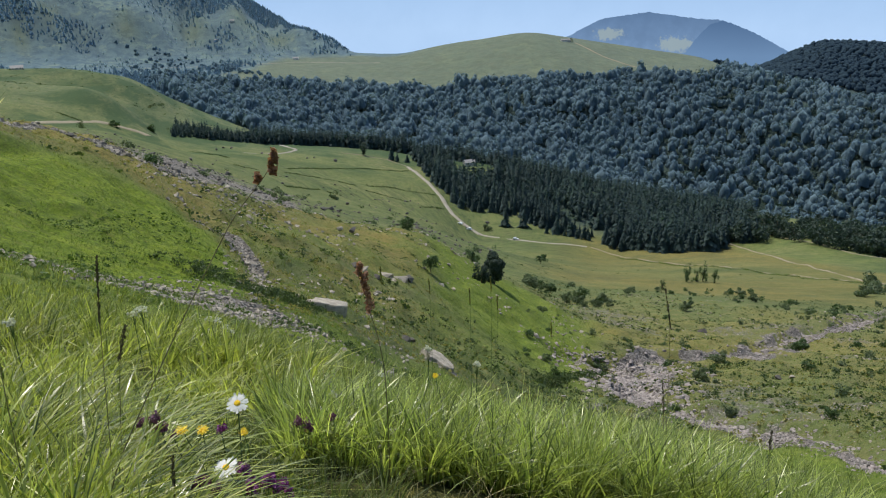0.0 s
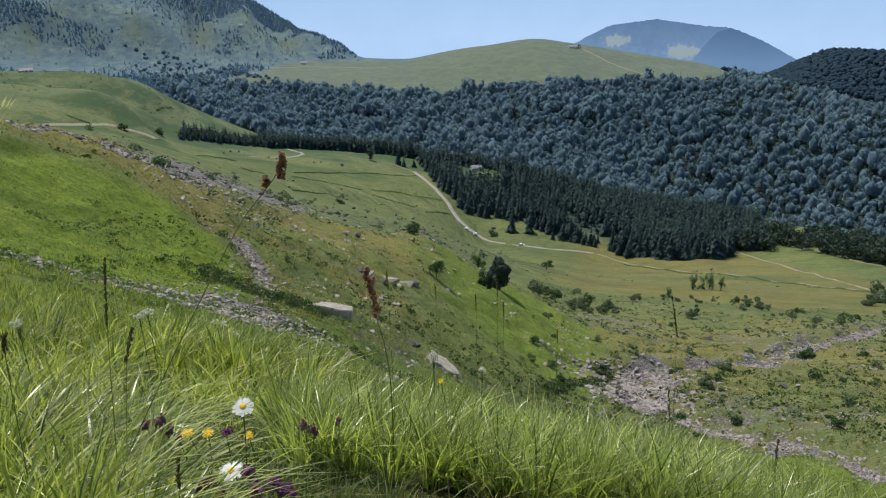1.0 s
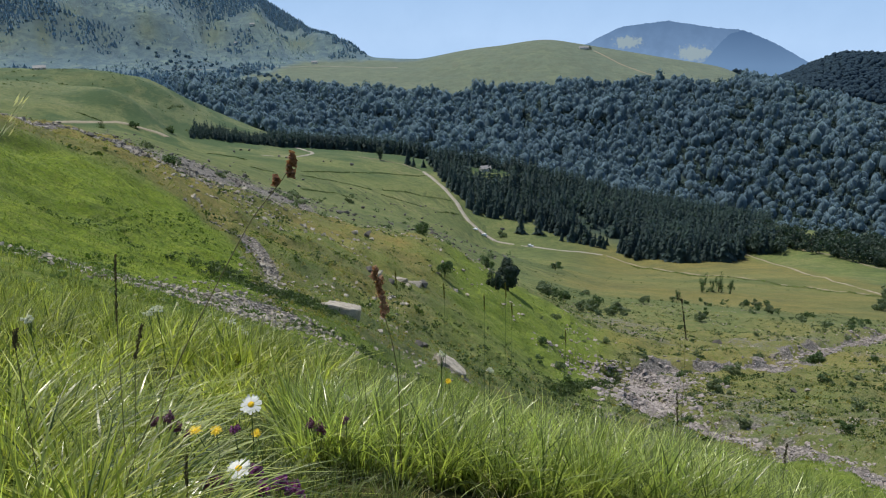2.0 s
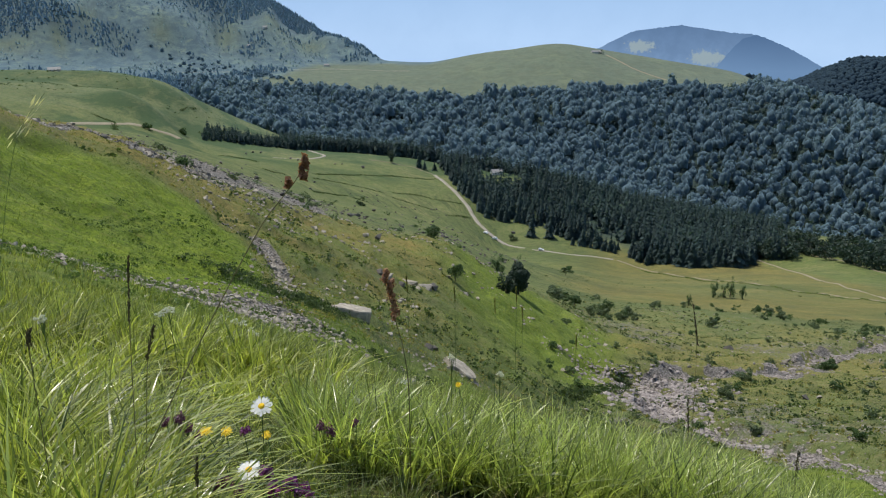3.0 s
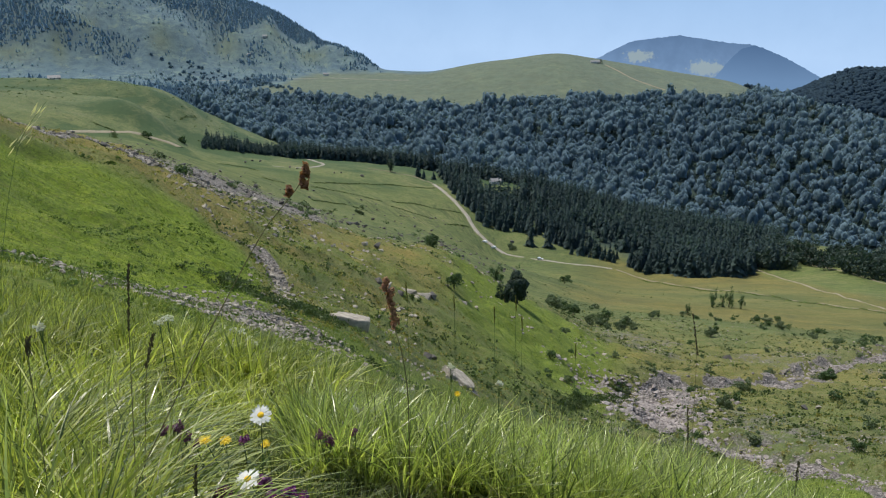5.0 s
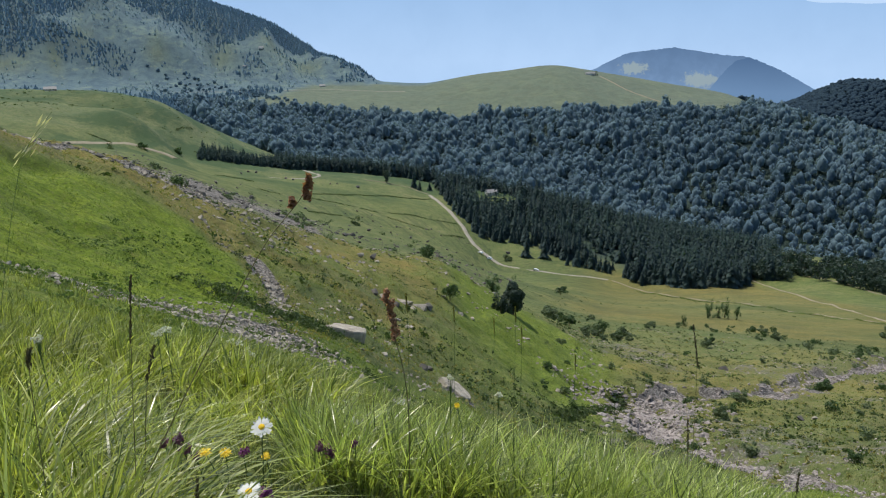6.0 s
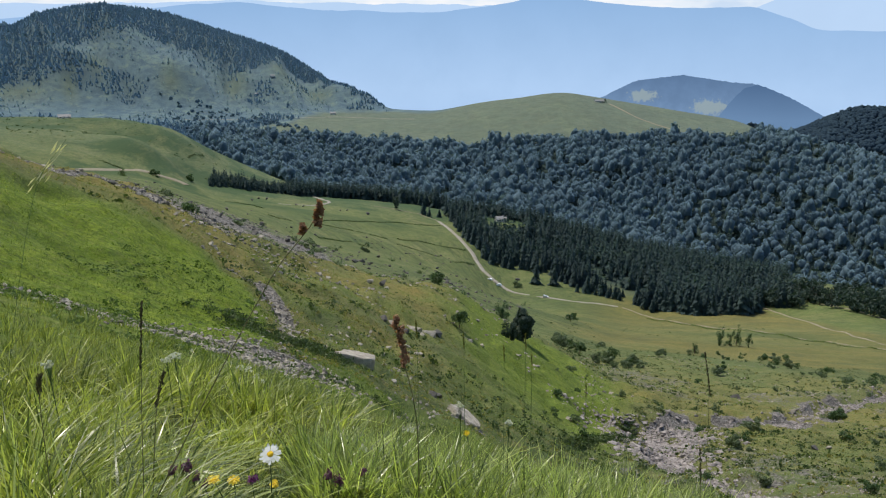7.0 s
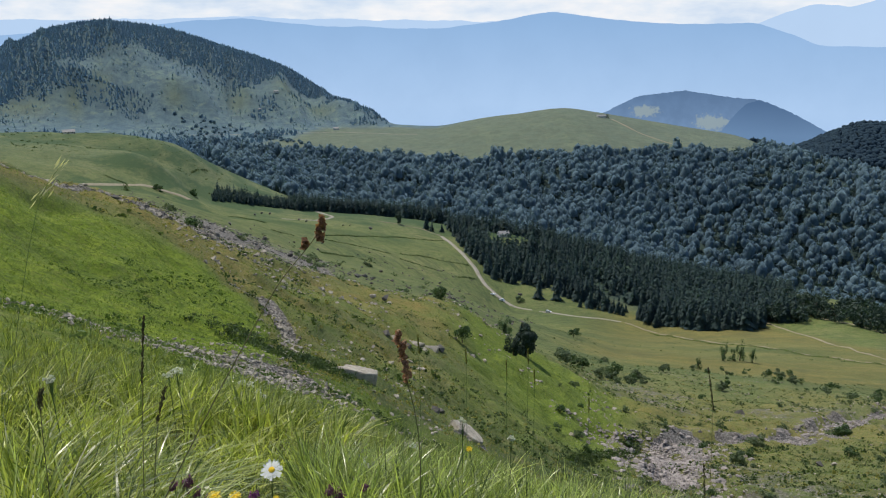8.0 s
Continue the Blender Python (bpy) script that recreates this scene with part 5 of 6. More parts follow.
def build_tussocks():
    """Leafy clumps that roughen the turf: dock, nettle, bilberry."""
    rng = np.random.default_rng(61)
    base = [leaf_cloud(rng, 26, 0.75, 0.42, 0.11, 5, 0.4) for k in range(8)]
    tuft = [leaf_cloud(rng, 14, 0.75, 0.42, 0.15, 4, 0.4) for k in range(8)]
    for name, label, n, az0, az1, d0, d1, s0, s1, cut in (
            ("herb_clumps", "leafy dark green herbs along the gully", 2000, -36, -6, 17, 46, 0.08, 0.4, 0.02),
            ("bilberry_clumps", "low dark bilberry clumps over the spur", 5000, -30, 12, 50, 130, 0.14, 0.85, -0.05),
            ("moor_clumps", "straw-coloured grass tussocks over the spur", 6500, -30, 12, 30, 130, 0.1, 0.5, -0.3),
            ("pasture_clumps", "tussocks and low scrub over the stony pasture", 8500, 6, 36, 72, 240, 0.14, 0.9, -0.12),
            ("pasture_clumps", "dark green herb clumps beside the stream bed", 6500, 6, 36, 34, 110, 0.12, 0.75, -0.12),
            ("moor_clumps", "straw-coloured tussocks over the stony pasture", 5000, 6, 36, 32, 240, 0.1, 0.7, -0.3),
            ("meadow_clumps", "dark tussocks dotting the wide pasture", 3200, -32, 26, 150, 600, 0.3, 1.3, 0.06)):
        az, d = rng.uniform(az0, az1, n), d0 * (d1 / d0) ** rng.random(n)
        x, y = d * np.sin(np.radians(az)), d * np.cos(np.radians(az))
        m = masks(x, y)
        keep = (fbm(x, y, 0.16 * d1, 4, 71) > cut) & (m[0] < 0.5) & (m[1] * (d > 20) < rng.uniform(0.05, 0.55, n))
        x, y = x[keep], y[keep]
        size = s0 + (s1 - s0) * rng.random(len(x)) ** 2.5
        v, f = scatter(tuft if d1 < 300 and name != "herb_clumps" else base, np.stack([x, y, land(x, y) - 0.1 * size], -1), rng.uniform(0, 6.28, len(x)), size, rng)
        tagged(new(name, mesh_of(name, v, f, MOOR if name == "moor_clumps" else HERB if name == "herb_clumps" else LOW_SCRUB)), label, "undergrowth", kind="stuff")


    # tufts coloured dark, to stand in for small shadows low on the slope
    n = 7000
    az, part_way = rng.uniform(-37, -13, n), 0.01 + 0.55 * rng.random(n) ** 2.8
    rows = column(KD, az)
    d = rows[3] + part_way * (rows[5] - rows[3])
    x, y = d * np.sin(np.radians(az)), d * np.cos(np.radians(az))
    keep = (fbm(x, y, 3.5, 3, 72) > 0.35 * part_way - 0.05) & (masks(x, y)[0] < 0.4)
    x, y = x[keep], y[keep]
    size = 0.1 + 0.28 * rng.random(len(x)) ** 2
    v, f = scatter(tuft, np.stack([x, y, land(x, y) - 0.1 * size], -1), rng.uniform(0, 6.28, len(x)), size, rng)
    tagged(new("slope_tussocks", mesh_of("slope_tussocks", v, f, BANK_LEAVES)), "dark green tussocks on the foot of the bright slope", "undergrowth", kind="stuff")
    strew("bank_herbs", "dark leafy herbs along the foot of the bright slope", [(x * 1.07, y * 1.07) for x, y in GULLY[:6]], 1000, 1.9, 0.15, 0.55, rng, HERB, 2.0, base, "undergrowth")
    strew("thicket", "dark green thicket of low shrubs below the runnel", [(-12.0, 36.5), (-10.3, 35.6), (-8.8, 36.2), (-7.4, 39.0)], 800, 2.0, 0.25, 0.9, rng, LOW_SCRUB, 2.0, base, "undergrowth")
    strew("bank_herbs", "dark herbs on the lip of the stream bank", [(8.5, 60), (11, 64), (13.5, 66), (15.0, 68)], 300, 1.0, 0.4, 1.2, rng, LOW_SCRUB, 2.0, base, "undergrowth")
    strew("ledge_herbs", "dark herbs along a small ledge below the meadow", [(-6.2, 26.5), (-4.9, 28.5), (-3.6, 30), (-2.4, 32), (-1.8, 36)], 420, 0.9, 0.1, 0.5, rng, LOW_SCRUB, 2.0, tuft, "undergrowth")
    strew("ditch_scrub", "brown-green scrub in the ditch below the track", [(x - 2, y - 9) for x, y in ROADS["valley"][12:]], 900, 1.6, 0.8, 2.2, rng, HERB, 2.0, base, "undergrowth")
    # dark tufts stand in for broken track edges and the shade along them
    for line in ([(-135, 653), (-102, 697), (-67, 731), (-35, 753)], [(-127, 611), (-111, 629), (-96, 629), (-75, 631)], [(-67, 646), (-50, 659), (-35, 658), (-10, 665)], [(-110, 527), (-94, 563), (-78, 563)],
                 [(-18, 604), (-10, 615), (-3, 626)], [(-232, 705), (-208, 686), (-186, 658)], [(-160, 582), (-146, 589)], [(-64, 617), (-45, 612), (-30, 610)], [(-343, 700), (-320, 690), (-296, 639)], [(-329, 839), (-324, 856), (-318, 900)]):
        n = int(6 * sum(math.dist(a, b) for a, b in zip(line, line[1:])))
        strew("track_edge", "dark broken turf along the edge of a sheep track", line, n, 2.2, 0.7, 2.4, rng, LOW_SCRUB, 1.6, tuft, "undergrowth")
    strew("knoll_scrub", "dark low scrub dotted over the grassy knoll", [(-520, 760), (-420, 850), (-330, 880)], 900, 110, 0.8, 5.0, rng, LOW_SCRUB, 3.0, tuft, "undergrowth")


build_tussocks()


def slab(x, y, size, thick, turn, lift, tilt, label, seed):
    """A flat weathered slab, its rim broken and its top gently uneven."""
    rng = np.random.default_rng(seed)
    bm = bmesh.new()
    n = 16
    rim = []
    for k in range(n):
        q = 6.2832 * k / n
        r = (abs(math.cos(q)) ** 2.6 + abs(math.sin(q)) ** 2.6) ** (-1 / 2.6) * rng.uniform(0.72, 1.08)
        rim.append((math.cos(q) * r, 0.62 * math.sin(q) * r))
    rings = []
    for z, g in ((-1.2, 1.0), (0.2, 1.02), (0.85, 1.0), (1.0, 0.95), (1.08, 0.5)):
        rings.append([bm.verts.new((px * g * size, py * g * size, z * thick + rng.uniform(-0.06, 0.06) * thick)) for px, py in rim])
    for a, b in zip(rings, rings[1:]):
        for k in range(n):
            bm.faces.new((a[k], a[(k + 1) % n], b[(k + 1) % n], b[k]))
    bm.faces.new(rings[-1])
    bm.faces.new(rings[0][::-1])
    bmesh.ops.recalc_face_normals(bm, faces=bm.faces[:])
    ob = part("stone_slab", bm, STONE)
    ob.location, ob.rotation_euler = spot(x, y, lift), (tilt[0], tilt[1], turn)
    tagged(ob, label, "boulder")


slab(-6.75, 40.2, 1.12, 0.42, 0.05, 0.02, (-0.14, 0.2), "pale flat-topped stone slab jutting from the turf", 5)
slab(-0.8, 45.6, 1.25, 0.4, -0.3, -0.05, (-0.22, 0.5), "pinkish-grey flat slab sunk in the near bank", 6)
slab(-2.6, 27.8, 0.45, 0.2, 0.3, 0.0, (-0.2, 0.1), "small flat pale stone beside the bank", 7)

# ---- huts and cars ----
WALL = plain_material("whitewashed_wall", (0.62, 0.60, 0.55), 0.9, 1.0, 0.3)
PLANK = plain_material("grey_planks", (0.20, 0.165, 0.13), 0.85, 2.0, 0.5)
ROOFING = plain_material("weathered_roof", (0.30, 0.29, 0.28), 0.7, 0.8, 0.4)
DARK_PANE = plain_material("dark_pane", (0.03, 0.035, 0.04), 0.15, 5.0, 0.2, 0.0, 0.5)
PAINT = plain_material("white_car_paint", (0.80, 0.80, 0.80), 0.25, 2.0, 0.05, 0.0, 0.5)
PAINT_GREY = plain_material("silver_car_paint", (0.42, 0.44, 0.46), 0.3, 2.0, 0.1, 0.6, 0.5)
TYRE = plain_material("tyre_rubber", (0.025, 0.025, 0.025), 0.9, 20.0, 0.3)


def box_mesh(bm, x0, x1, y0, y1, z0, z1):
    r = bmesh.ops.create_cube(bm, size=1)
    bmesh.ops.transform(bm, verts=r["verts"], matrix=Matrix.Translation(((x0 + x1) / 2, (y0 + y1) / 2, (z0 + z1) / 2)) @ Matrix.Diagonal((x1 - x0, y1 - y0, z1 - z0, 1)))
    return r["verts"]


def hut(x, y, turn, long, wide, high, wall, label, windows=3, sink=0.6):
    ob = empty_at("mountain_hut", x, y, 0, label, "hut", turn=turn)
    bm = bmesh.new()
    box_mesh(bm, -long / 2, long / 2, -wide / 2, wide / 2, -sink, high)
    for s in (-1, 1):
        g = [bm.verts.new(p) for p in ((s * long / 2, -wide / 2, high), (s * long / 2, wide / 2, high), (s * long / 2, 0, high + wide * 0.32))]
        bm.faces.new(g if s > 0 else g[::-1])
    part("wall", bm, wall, ob)
    for s in (-1, 1):
        bm = bmesh.new()
        e, t = wide / 2 + 0.5, 0.16
        rise = wide * 0.32 / (wide / 2)
        pts = [(0, high + wide * 0.32 + 0.05), (s * e, high + wide * 0.32 + 0.05 - e * rise), (s * e, high + wide * 0.32 + 0.05 - e * rise + t), (0, high + wide * 0.32 + 0.05 + t)]
        a = [bm.verts.new((-long / 2 - 0.4, py, pz)) for py, pz in pts]
        b = [bm.verts.new((long / 2 + 0.4, py, pz)) for py, pz in pts]
        for k in range(4):
            bm.faces.new((a[k], a[(k + 1) % 4], b[(k + 1) % 4], b[k]))
        bm.faces.new(a[::-1])
        bm.faces.new(b)
        bmesh.ops.recalc_face_normals(bm, faces=bm.faces[:])
        part("roof_slope", bm, ROOFING, ob, "weathered grey roof slope")
    for k in range(windows):
        bm = bmesh.new()
        cx = -long / 2 + (k + 0.7) * long / (windows + 0.4)
        box_mesh(bm, cx - 0.45, cx + 0.45, -wide / 2 - 0.03, -wide / 2 + 0.05, 1.0, 2.0)
        part("window", bm, DARK_PANE, ob, "small dark window")
    bm = bmesh.new()
    box_mesh(bm, long / 2 - 1.3, long / 2 - 0.4, -wide / 2 - 0.04, -wide / 2 + 0.05, 0, 2.0)
    part("door", bm, PLANK, ob, "plank door")


hut(278, 1876, 0.2, 22, 8, 3.2, WALL, "long low pale hut on top of the grassy dome")
hut(-472, 890, 0.5, 13, 7, 2.4, WALL, "long pale farm building on the grassy knoll", 3)
hut(24, 806, 0.3, 11, 7, 3.2, WALL, "pale hut in a clearing of the spruce wood", 4)
hut(-554, 2150, 0.3, 12, 7, 4, WALL, "white farmhouse on the foot of the mountain", 4)
hut(-578, 2070, -0.2, 8, 6, 3, WALL, "small white house on the foot of the mountain", 2)
hut(-360, 1960, 0.1, 14, 8, 3.5, WALL, "pale hut beside the saddle", 2)


def car(x, y, turn, paint, label, tall=1.5):
    ob = empty_at("parked_car", x, y, 0.42, label, "car", "cars by the road", turn)
    side = [(-2.1, 0.35), (-2.15, 0.8), (-2.0, 0.98), (-1.75, tall - 0.05), (0.35, tall), (1.05, 0.98), (1.95, 0.85), (2.12, 0.6), (2.1, 0.35)]
    bm = bmesh.new()
    rows = []
    for w, g in ((-0.85, 0.96), (-0.8, 1.0), (0.8, 1.0), (0.85, 0.96)):
        rows.append([bm.verts.new((px, w * (0.86 if pz > 1.05 else 1.0), 0.35 + (pz - 0.35) * g)) for px, pz in side])
    n = len(side)
    for a, b in zip(rows, rows[1:]):
        for k in range(n):
            bm.faces.new((a[k], a[(k + 1) % n], b[(k + 1) % n], b[k]))
    bm.faces.new(rows[0])
    bm.faces.new(rows[-1][::-1])
    bmesh.ops.recalc_face_normals(bm, faces=bm.faces[:])
    part("body", bm, paint, ob)
    for s in (-1, 1):
        bm = bmesh.new()
        box_mesh(bm, -1.5, 0.4, s * 0.745 - 0.03, s * 0.745 + 0.03, 1.02, tall - 0.14)
        part("side_window", bm, DARK_PANE, ob, "dark side glass")
    bm = bmesh.new()
    g = [bm.verts.new(p) for p in ((1.02, -0.62, 1.03), (1.02, 0.62, 1.03), (0.44, 0.58, tall - 0.04), (0.44, -0.58, tall - 0.04))]
    bm.faces.new(g)
    bmesh.ops.solidify(bm, geom=bm.faces[:], thickness=-0.03)
    part("windscreen", bm, DARK_PANE, ob, "dark windscreen")
    for px in (-1.3, 1.3):
        for s in (-1, 1):
            bm = bmesh.new()
            bmesh.ops.create_cone(bm, cap_ends=True, segments=14, radius1=0.33, radius2=0.33, depth=0.22, matrix=Matrix.Translation((px, s * 0.76, 0.33)) @ Matrix.Rotation(radians(90), 4, "X"))
            wheel = part("wheel", bm, TYRE, ob, "black tyre")
            bm = bmesh.new()
            bmesh.ops.create_cone(bm, cap_ends=True, segments=10, radius1=0.19, radius2=0.17, depth=0.03, matrix=Matrix.Translation((px, s * 0.88, 0.33)) @ Matrix.Rotation(radians(90), 4, "X"))
            part("rim", bm, PAINT_GREY, wheel, "silver rim")


car(10.5, 595, 2.4, PAINT, "white car parked on the verge of the gravel road")
car(17.5, 589, 2.5, PAINT, "white van parked on the gravel road", 1.95)
car(52, 565, -0.4, PAINT, "white car standing on the gravel road")
car(-380, 611, 0.3, PAINT_GREY, "silver car parked beside the farm track")
car(-372, 606, 0.3, PAINT, "white car parked beside the farm track")


# ---- grasses and flowers at the standpoint ----
def blades(x, y, height, width, lean, heading, rng, segs=4, droop=0.35, lift=0.0):
    """Arching blades as tapered strips: points and quads."""
    n = len(x)
    z = land(x, y) - 0.015 + lift
    t = np.linspace(0, 1, segs + 1)
    hx, hy = np.sin(heading), np.cos(heading)
    q = rng.uniform(0, np.pi, n)
    sx, sy = np.cos(q), np.sin(q)
    up = height[:, None] * (t[None] - droop * (lean[:, None] * t[None] ** 2.2))
    out = height[:, None] * lean[:, None] * t[None] ** 1.7
    w = width[:, None] * np.clip(1.0 - t[None] ** 1.8, 0.06, 1) * (0.55 + 0.45 * np.minimum(1, t[None] * 4))
    cx, cy, cz = x[:, None] + hx[:, None] * out, y[:, None] + hy[:, None] * out, z[:, None] + up
    a = np.stack([cx - sx[:, None] * w, cy - sy[:, None] * w, cz], -1)
    b = np.stack([cx + sx[:, None] * w, cy + sy[:, None] * w, cz], -1)
    v = np.stack([a, b], 2).reshape(-1, 3)
    i = np.arange(n)[:, None] * (2 * (segs + 1)) + 2 * np.arange(segs)[None]
    i = i.ravel()
    return v, np.stack([i, i + 1, i + 3, i + 2], -1)


def polar(az, d):
    return d * np.sin(np.radians(az)), d * np.cos(np.radians(az))


def sward_height(az, d):
    """Tall to the one side, cropped round the flowers, rank again on the brow."""
    low = np.interp(az, [-34, -28, -24, -21, -18, -9, -6, 0, 34], [1.0, 0.95, 0.6, 0.28, 0.15, 0.14, 0.4, 0.9, 0.9])
    return low + (1 - low) * smooth(2.0, 3.4, d)


def tufts(name, label, material, n, each, az0, az1, d0, d1, h0, h1, w0, w1, lean, wind, pull, radius, seed, tall=None, droop=0.35, segs=5):
    """Tussocks: blades that rise from a common root and fall outwards, drawn over by the wind."""
    rng = np.random.default_rng(seed)
    az, d = rng.uniform(az0, az1, n), d0 * (d1 / d0) ** rng.random(n)
    cx, cy = polar(az, d)
    hh = rng.uniform(h0, h1, n)
    if tall is not None:
        hh *= tall(az, d)
    q = rng.uniform(0, 2 * np.pi, (n, each))
    r = radius * np.sqrt(rng.random((n, each))) * (0.6 + 0.25 * d[:, None])
    x, y = (cx[:, None] + r * np.sin(q)).ravel(), (cy[:, None] + r * np.cos(q)).ravel()
    h = (hh[:, None] * rng.uniform(0.45, 1.1, (n, each))).ravel()
    wx, wy = np.sin(np.radians(wind)) * pull, np.cos(np.radians(wind)) * pull
    ox, oy = np.sin(q).ravel() + wx + rng.normal(0, 0.35, n * each), np.cos(q).ravel() + wy + rng.normal(0, 0.35, n * each)
    ln = np.clip(lean * np.hypot(ox, oy) * rng.uniform(0.4, 1.3, n * each), 0.03, 1.25)
    w = rng.uniform(w0, w1, n * each) * (0.75 + 0.12 * np.hypot(x, y))
    keep = (h > 0.02) & (masks(x, y)[0] < 0.45)
    v, f = blades(x[keep], y[keep], h[keep], w[keep], ln[keep], np.arctan2(ox, oy)[keep], rng, segs, droop)
    tagged(new(name, mesh_of(name, v, f, material, True)), label, "grass", kind="stuff")


SLOPE_GRASS = leaf_material("slope_grass", (0.045, 0.075, 0.012), (0.38, 0.42, 0.11), 0.45, 0.36, 0.9, spec=0.5, warm=(0.27, 0.26, 0.08))
tufts("meadow_grass", "long yellow-green meadow grass bent by the wind", GRASS, 470, 22, -37, -11, 1.05, 4.4, 0.2, 0.37, 0.0026, 0.0062, 0.66, 75, 0.38, 0.03, 41, sward_height, 0.55, 6)
tufts("meadow_grass", "long green grass on the slope below", SLOPE_GRASS, 1800, 12, -37, 4, 3.6, 20, 0.16, 0.32, 0.0026, 0.0048, 0.5, 75, 0.7, 0.04, 42, None, 0.45, 3)
tufts("tall_grass", "dense tuft of tall upright green grass", SEDGE, 580, 25, -14, 12, 1.8, 3.0, 0.16, 0.35, 0.0018, 0.0042, 0.52, 40, 0.3, 0.035, 43, None, 0.56)
tufts("tall_grass", "green grass on the brow of the slope", SEDGE, 660, 26, 10, 37, 1.85, 3.3, 0.17, 0.365, 0.0018, 0.0042, 0.5, 40, 0.3, 0.035, 44, None, 0.56)
tufts("tall_grass", "thick bright green blades among the meadow grass", SEDGE, 120, 16, -37, -23, 1.1, 2.4, 0.2, 0.37, 0.0026, 0.0055, 0.75, 75, 0.8, 0.035, 52, None, 0.6, 6)
SHORT_GRASS = leaf_material("short_dark_grass", (0.04, 0.07, 0.015), (0.20, 0.23, 0.06), 0.35, 0.5, 1.5)
tufts("short_grass", "short fine grass round the flowers", SHORT_GRASS, 330, 22, -25, -5, 1.0, 2.6, 0.07, 0.16, 0.0012, 0.0026, 0.6, 60, 0.5, 0.035, 45, None, 0.5, 4)
tufts("dry_grass", "dry straw-coloured blades among the green", STRAW, 220, 8, -34, 16, 1.1, 3.6, 0.1, 0.28, 0.0008, 0.0016, 0.7, 80, 0.7, 0.03, 46, sward_height, 0.6)
tufts("rank_grass", "rough grass on the steep bank", SLOPE_GRASS, 1300, 12, -2, 37, 3.0, 34, 0.16, 0.3, 0.0026, 0.0044, 0.4, 60, 0.6, 0.04, 47, None, 0.4, 3)
tufts("flank_turf", "short bright turf on the grassy flank", TURF_BLADES, 6500, 4, -37, -8, 19, 72, 0.08, 0.2, 0.003, 0.005, 0.5, 75, 0.6, 0.02, 48, None, 0.4, 2)
tufts("spur_turf", "short rough turf over the stony spur", TURF_BLADES, 5000, 4, -17, 12, 32, 118, 0.1, 0.25, 0.003, 0.005, 0.5, 75, 0.6, 0.02, 50, None, 0.4, 2)
tufts("pasture_turf", "rough tufted turf beside the stream bed", TURF_BLADES, 6000, 4, 8, 36, 30, 150, 0.1, 0.3, 0.003, 0.005, 0.5, 75, 0.6, 0.02, 51, None, 0.4, 2)

tufts("meadow_grass", "meadow grass on the slope beside and behind the standpoint", GRASS, 1700, 11, 34, 326, 0.5, 9, 0.12, 0.26, 0.0024, 0.0044, 0.7, 75, 0.8, 0.09, 49, None, 0.45, 3)

# ---- flowers and seed stalks ----
PETAL = leaf_material("white_petals", (0.72, 0.72, 0.70), (0.85, 0.85, 0.83), 0.3, 0.5, glow=1.0)
DISC = plain_material("yellow_disc", (0.82, 0.52, 0.02), 0.8, 300.0, 0.4)
YELLOW = leaf_material("yellow_rays", (0.80, 0.56, 0.015), (0.90, 0.70, 0.04), 0.3, 0.5, glow=1.0)
PURPLE = leaf_material("purple_florets", (0.12, 0.02, 0.11), (0.32, 0.08, 0.29), 0.3, 0.5, glow=1.2)
MAUVE = leaf_material("faded_florets", (0.11, 0.04, 0.075), (0.24, 0.10, 0.16), 0.25, 0.6, glow=1.2)
STEM = plain_material("green_stem", (0.09, 0.15, 0.04), 0.6, 60.0, 0.4)
BROWN_STEM = plain_material("brown_stem", (0.17, 0.155, 0.065), 0.7, 60.0, 0.5)
RUST = leaf_material("dock_seeds", (0.19, 0.09, 0.055), (0.46, 0.25, 0.15), 0.35, 0.6, glow=1.4)
DARK_EAR = leaf_material("dark_ear", (0.05, 0.042, 0.025), (0.15, 0.125, 0.065), 0.1, 0.7)
PALE_EAR = leaf_material("pale_ear", (0.35, 0.33, 0.20), (0.60, 0.56, 0.38), 0.4, 0.5)
CREAM = leaf_material("cream_florets", (0.60, 0.60, 0.52), (0.80, 0.80, 0.72), 0.3, 0.6, glow=1.0)


def tube(points, r0, r1, sides=6):
    """A tapering stem along a smooth line through the points."""
    p = np.array(points, float)
    t = np.linspace(0, len(p) - 1, 6 * (len(p) - 1) + 1)
    q = np.stack([np.interp(t, np.arange(len(p)), c) for c in p.T], -1)
    if len(p) > 2:
        k = np.array([0.25, 0.5, 0.25])
        for _ in range(4):
            q[1:-1] = q[:-2] * k[0] + q[1:-1] * k[1] + q[2:] * k[2]
    d = np.gradient(q, axis=0)
    d /= np.linalg.norm(d, axis=1)[:, None] + 1e-9
    a = np.cross(d, [0.31, 0.87, 0.2])
    a /= np.linalg.norm(a, axis=1)[:, None]
    b = np.cross(d, a)
    r = np.linspace(r0, r1, len(q))[:, None]
    th = np.arange(sides) * 2 * np.pi / sides
    v = np.stack([q + (a * math.cos(w) + b * math.sin(w)) * r for w in th], 1).reshape(-1, 3)
    i = np.arange(len(q) - 1)[:, None] * sides
    m, n = (i + np.arange(sides)).ravel(), (i + (np.arange(sides) + 1) % sides).ravel()
    return v, np.stack([m, n, n + sides, m + sides], -1)


def plant(name, base, label, category, group=""):
    ob = new(name)
    ob.location = base
    return tagged(ob, label, category, group)


def local(points, base):
    return [tuple(Vector(p) - base) for p in points]


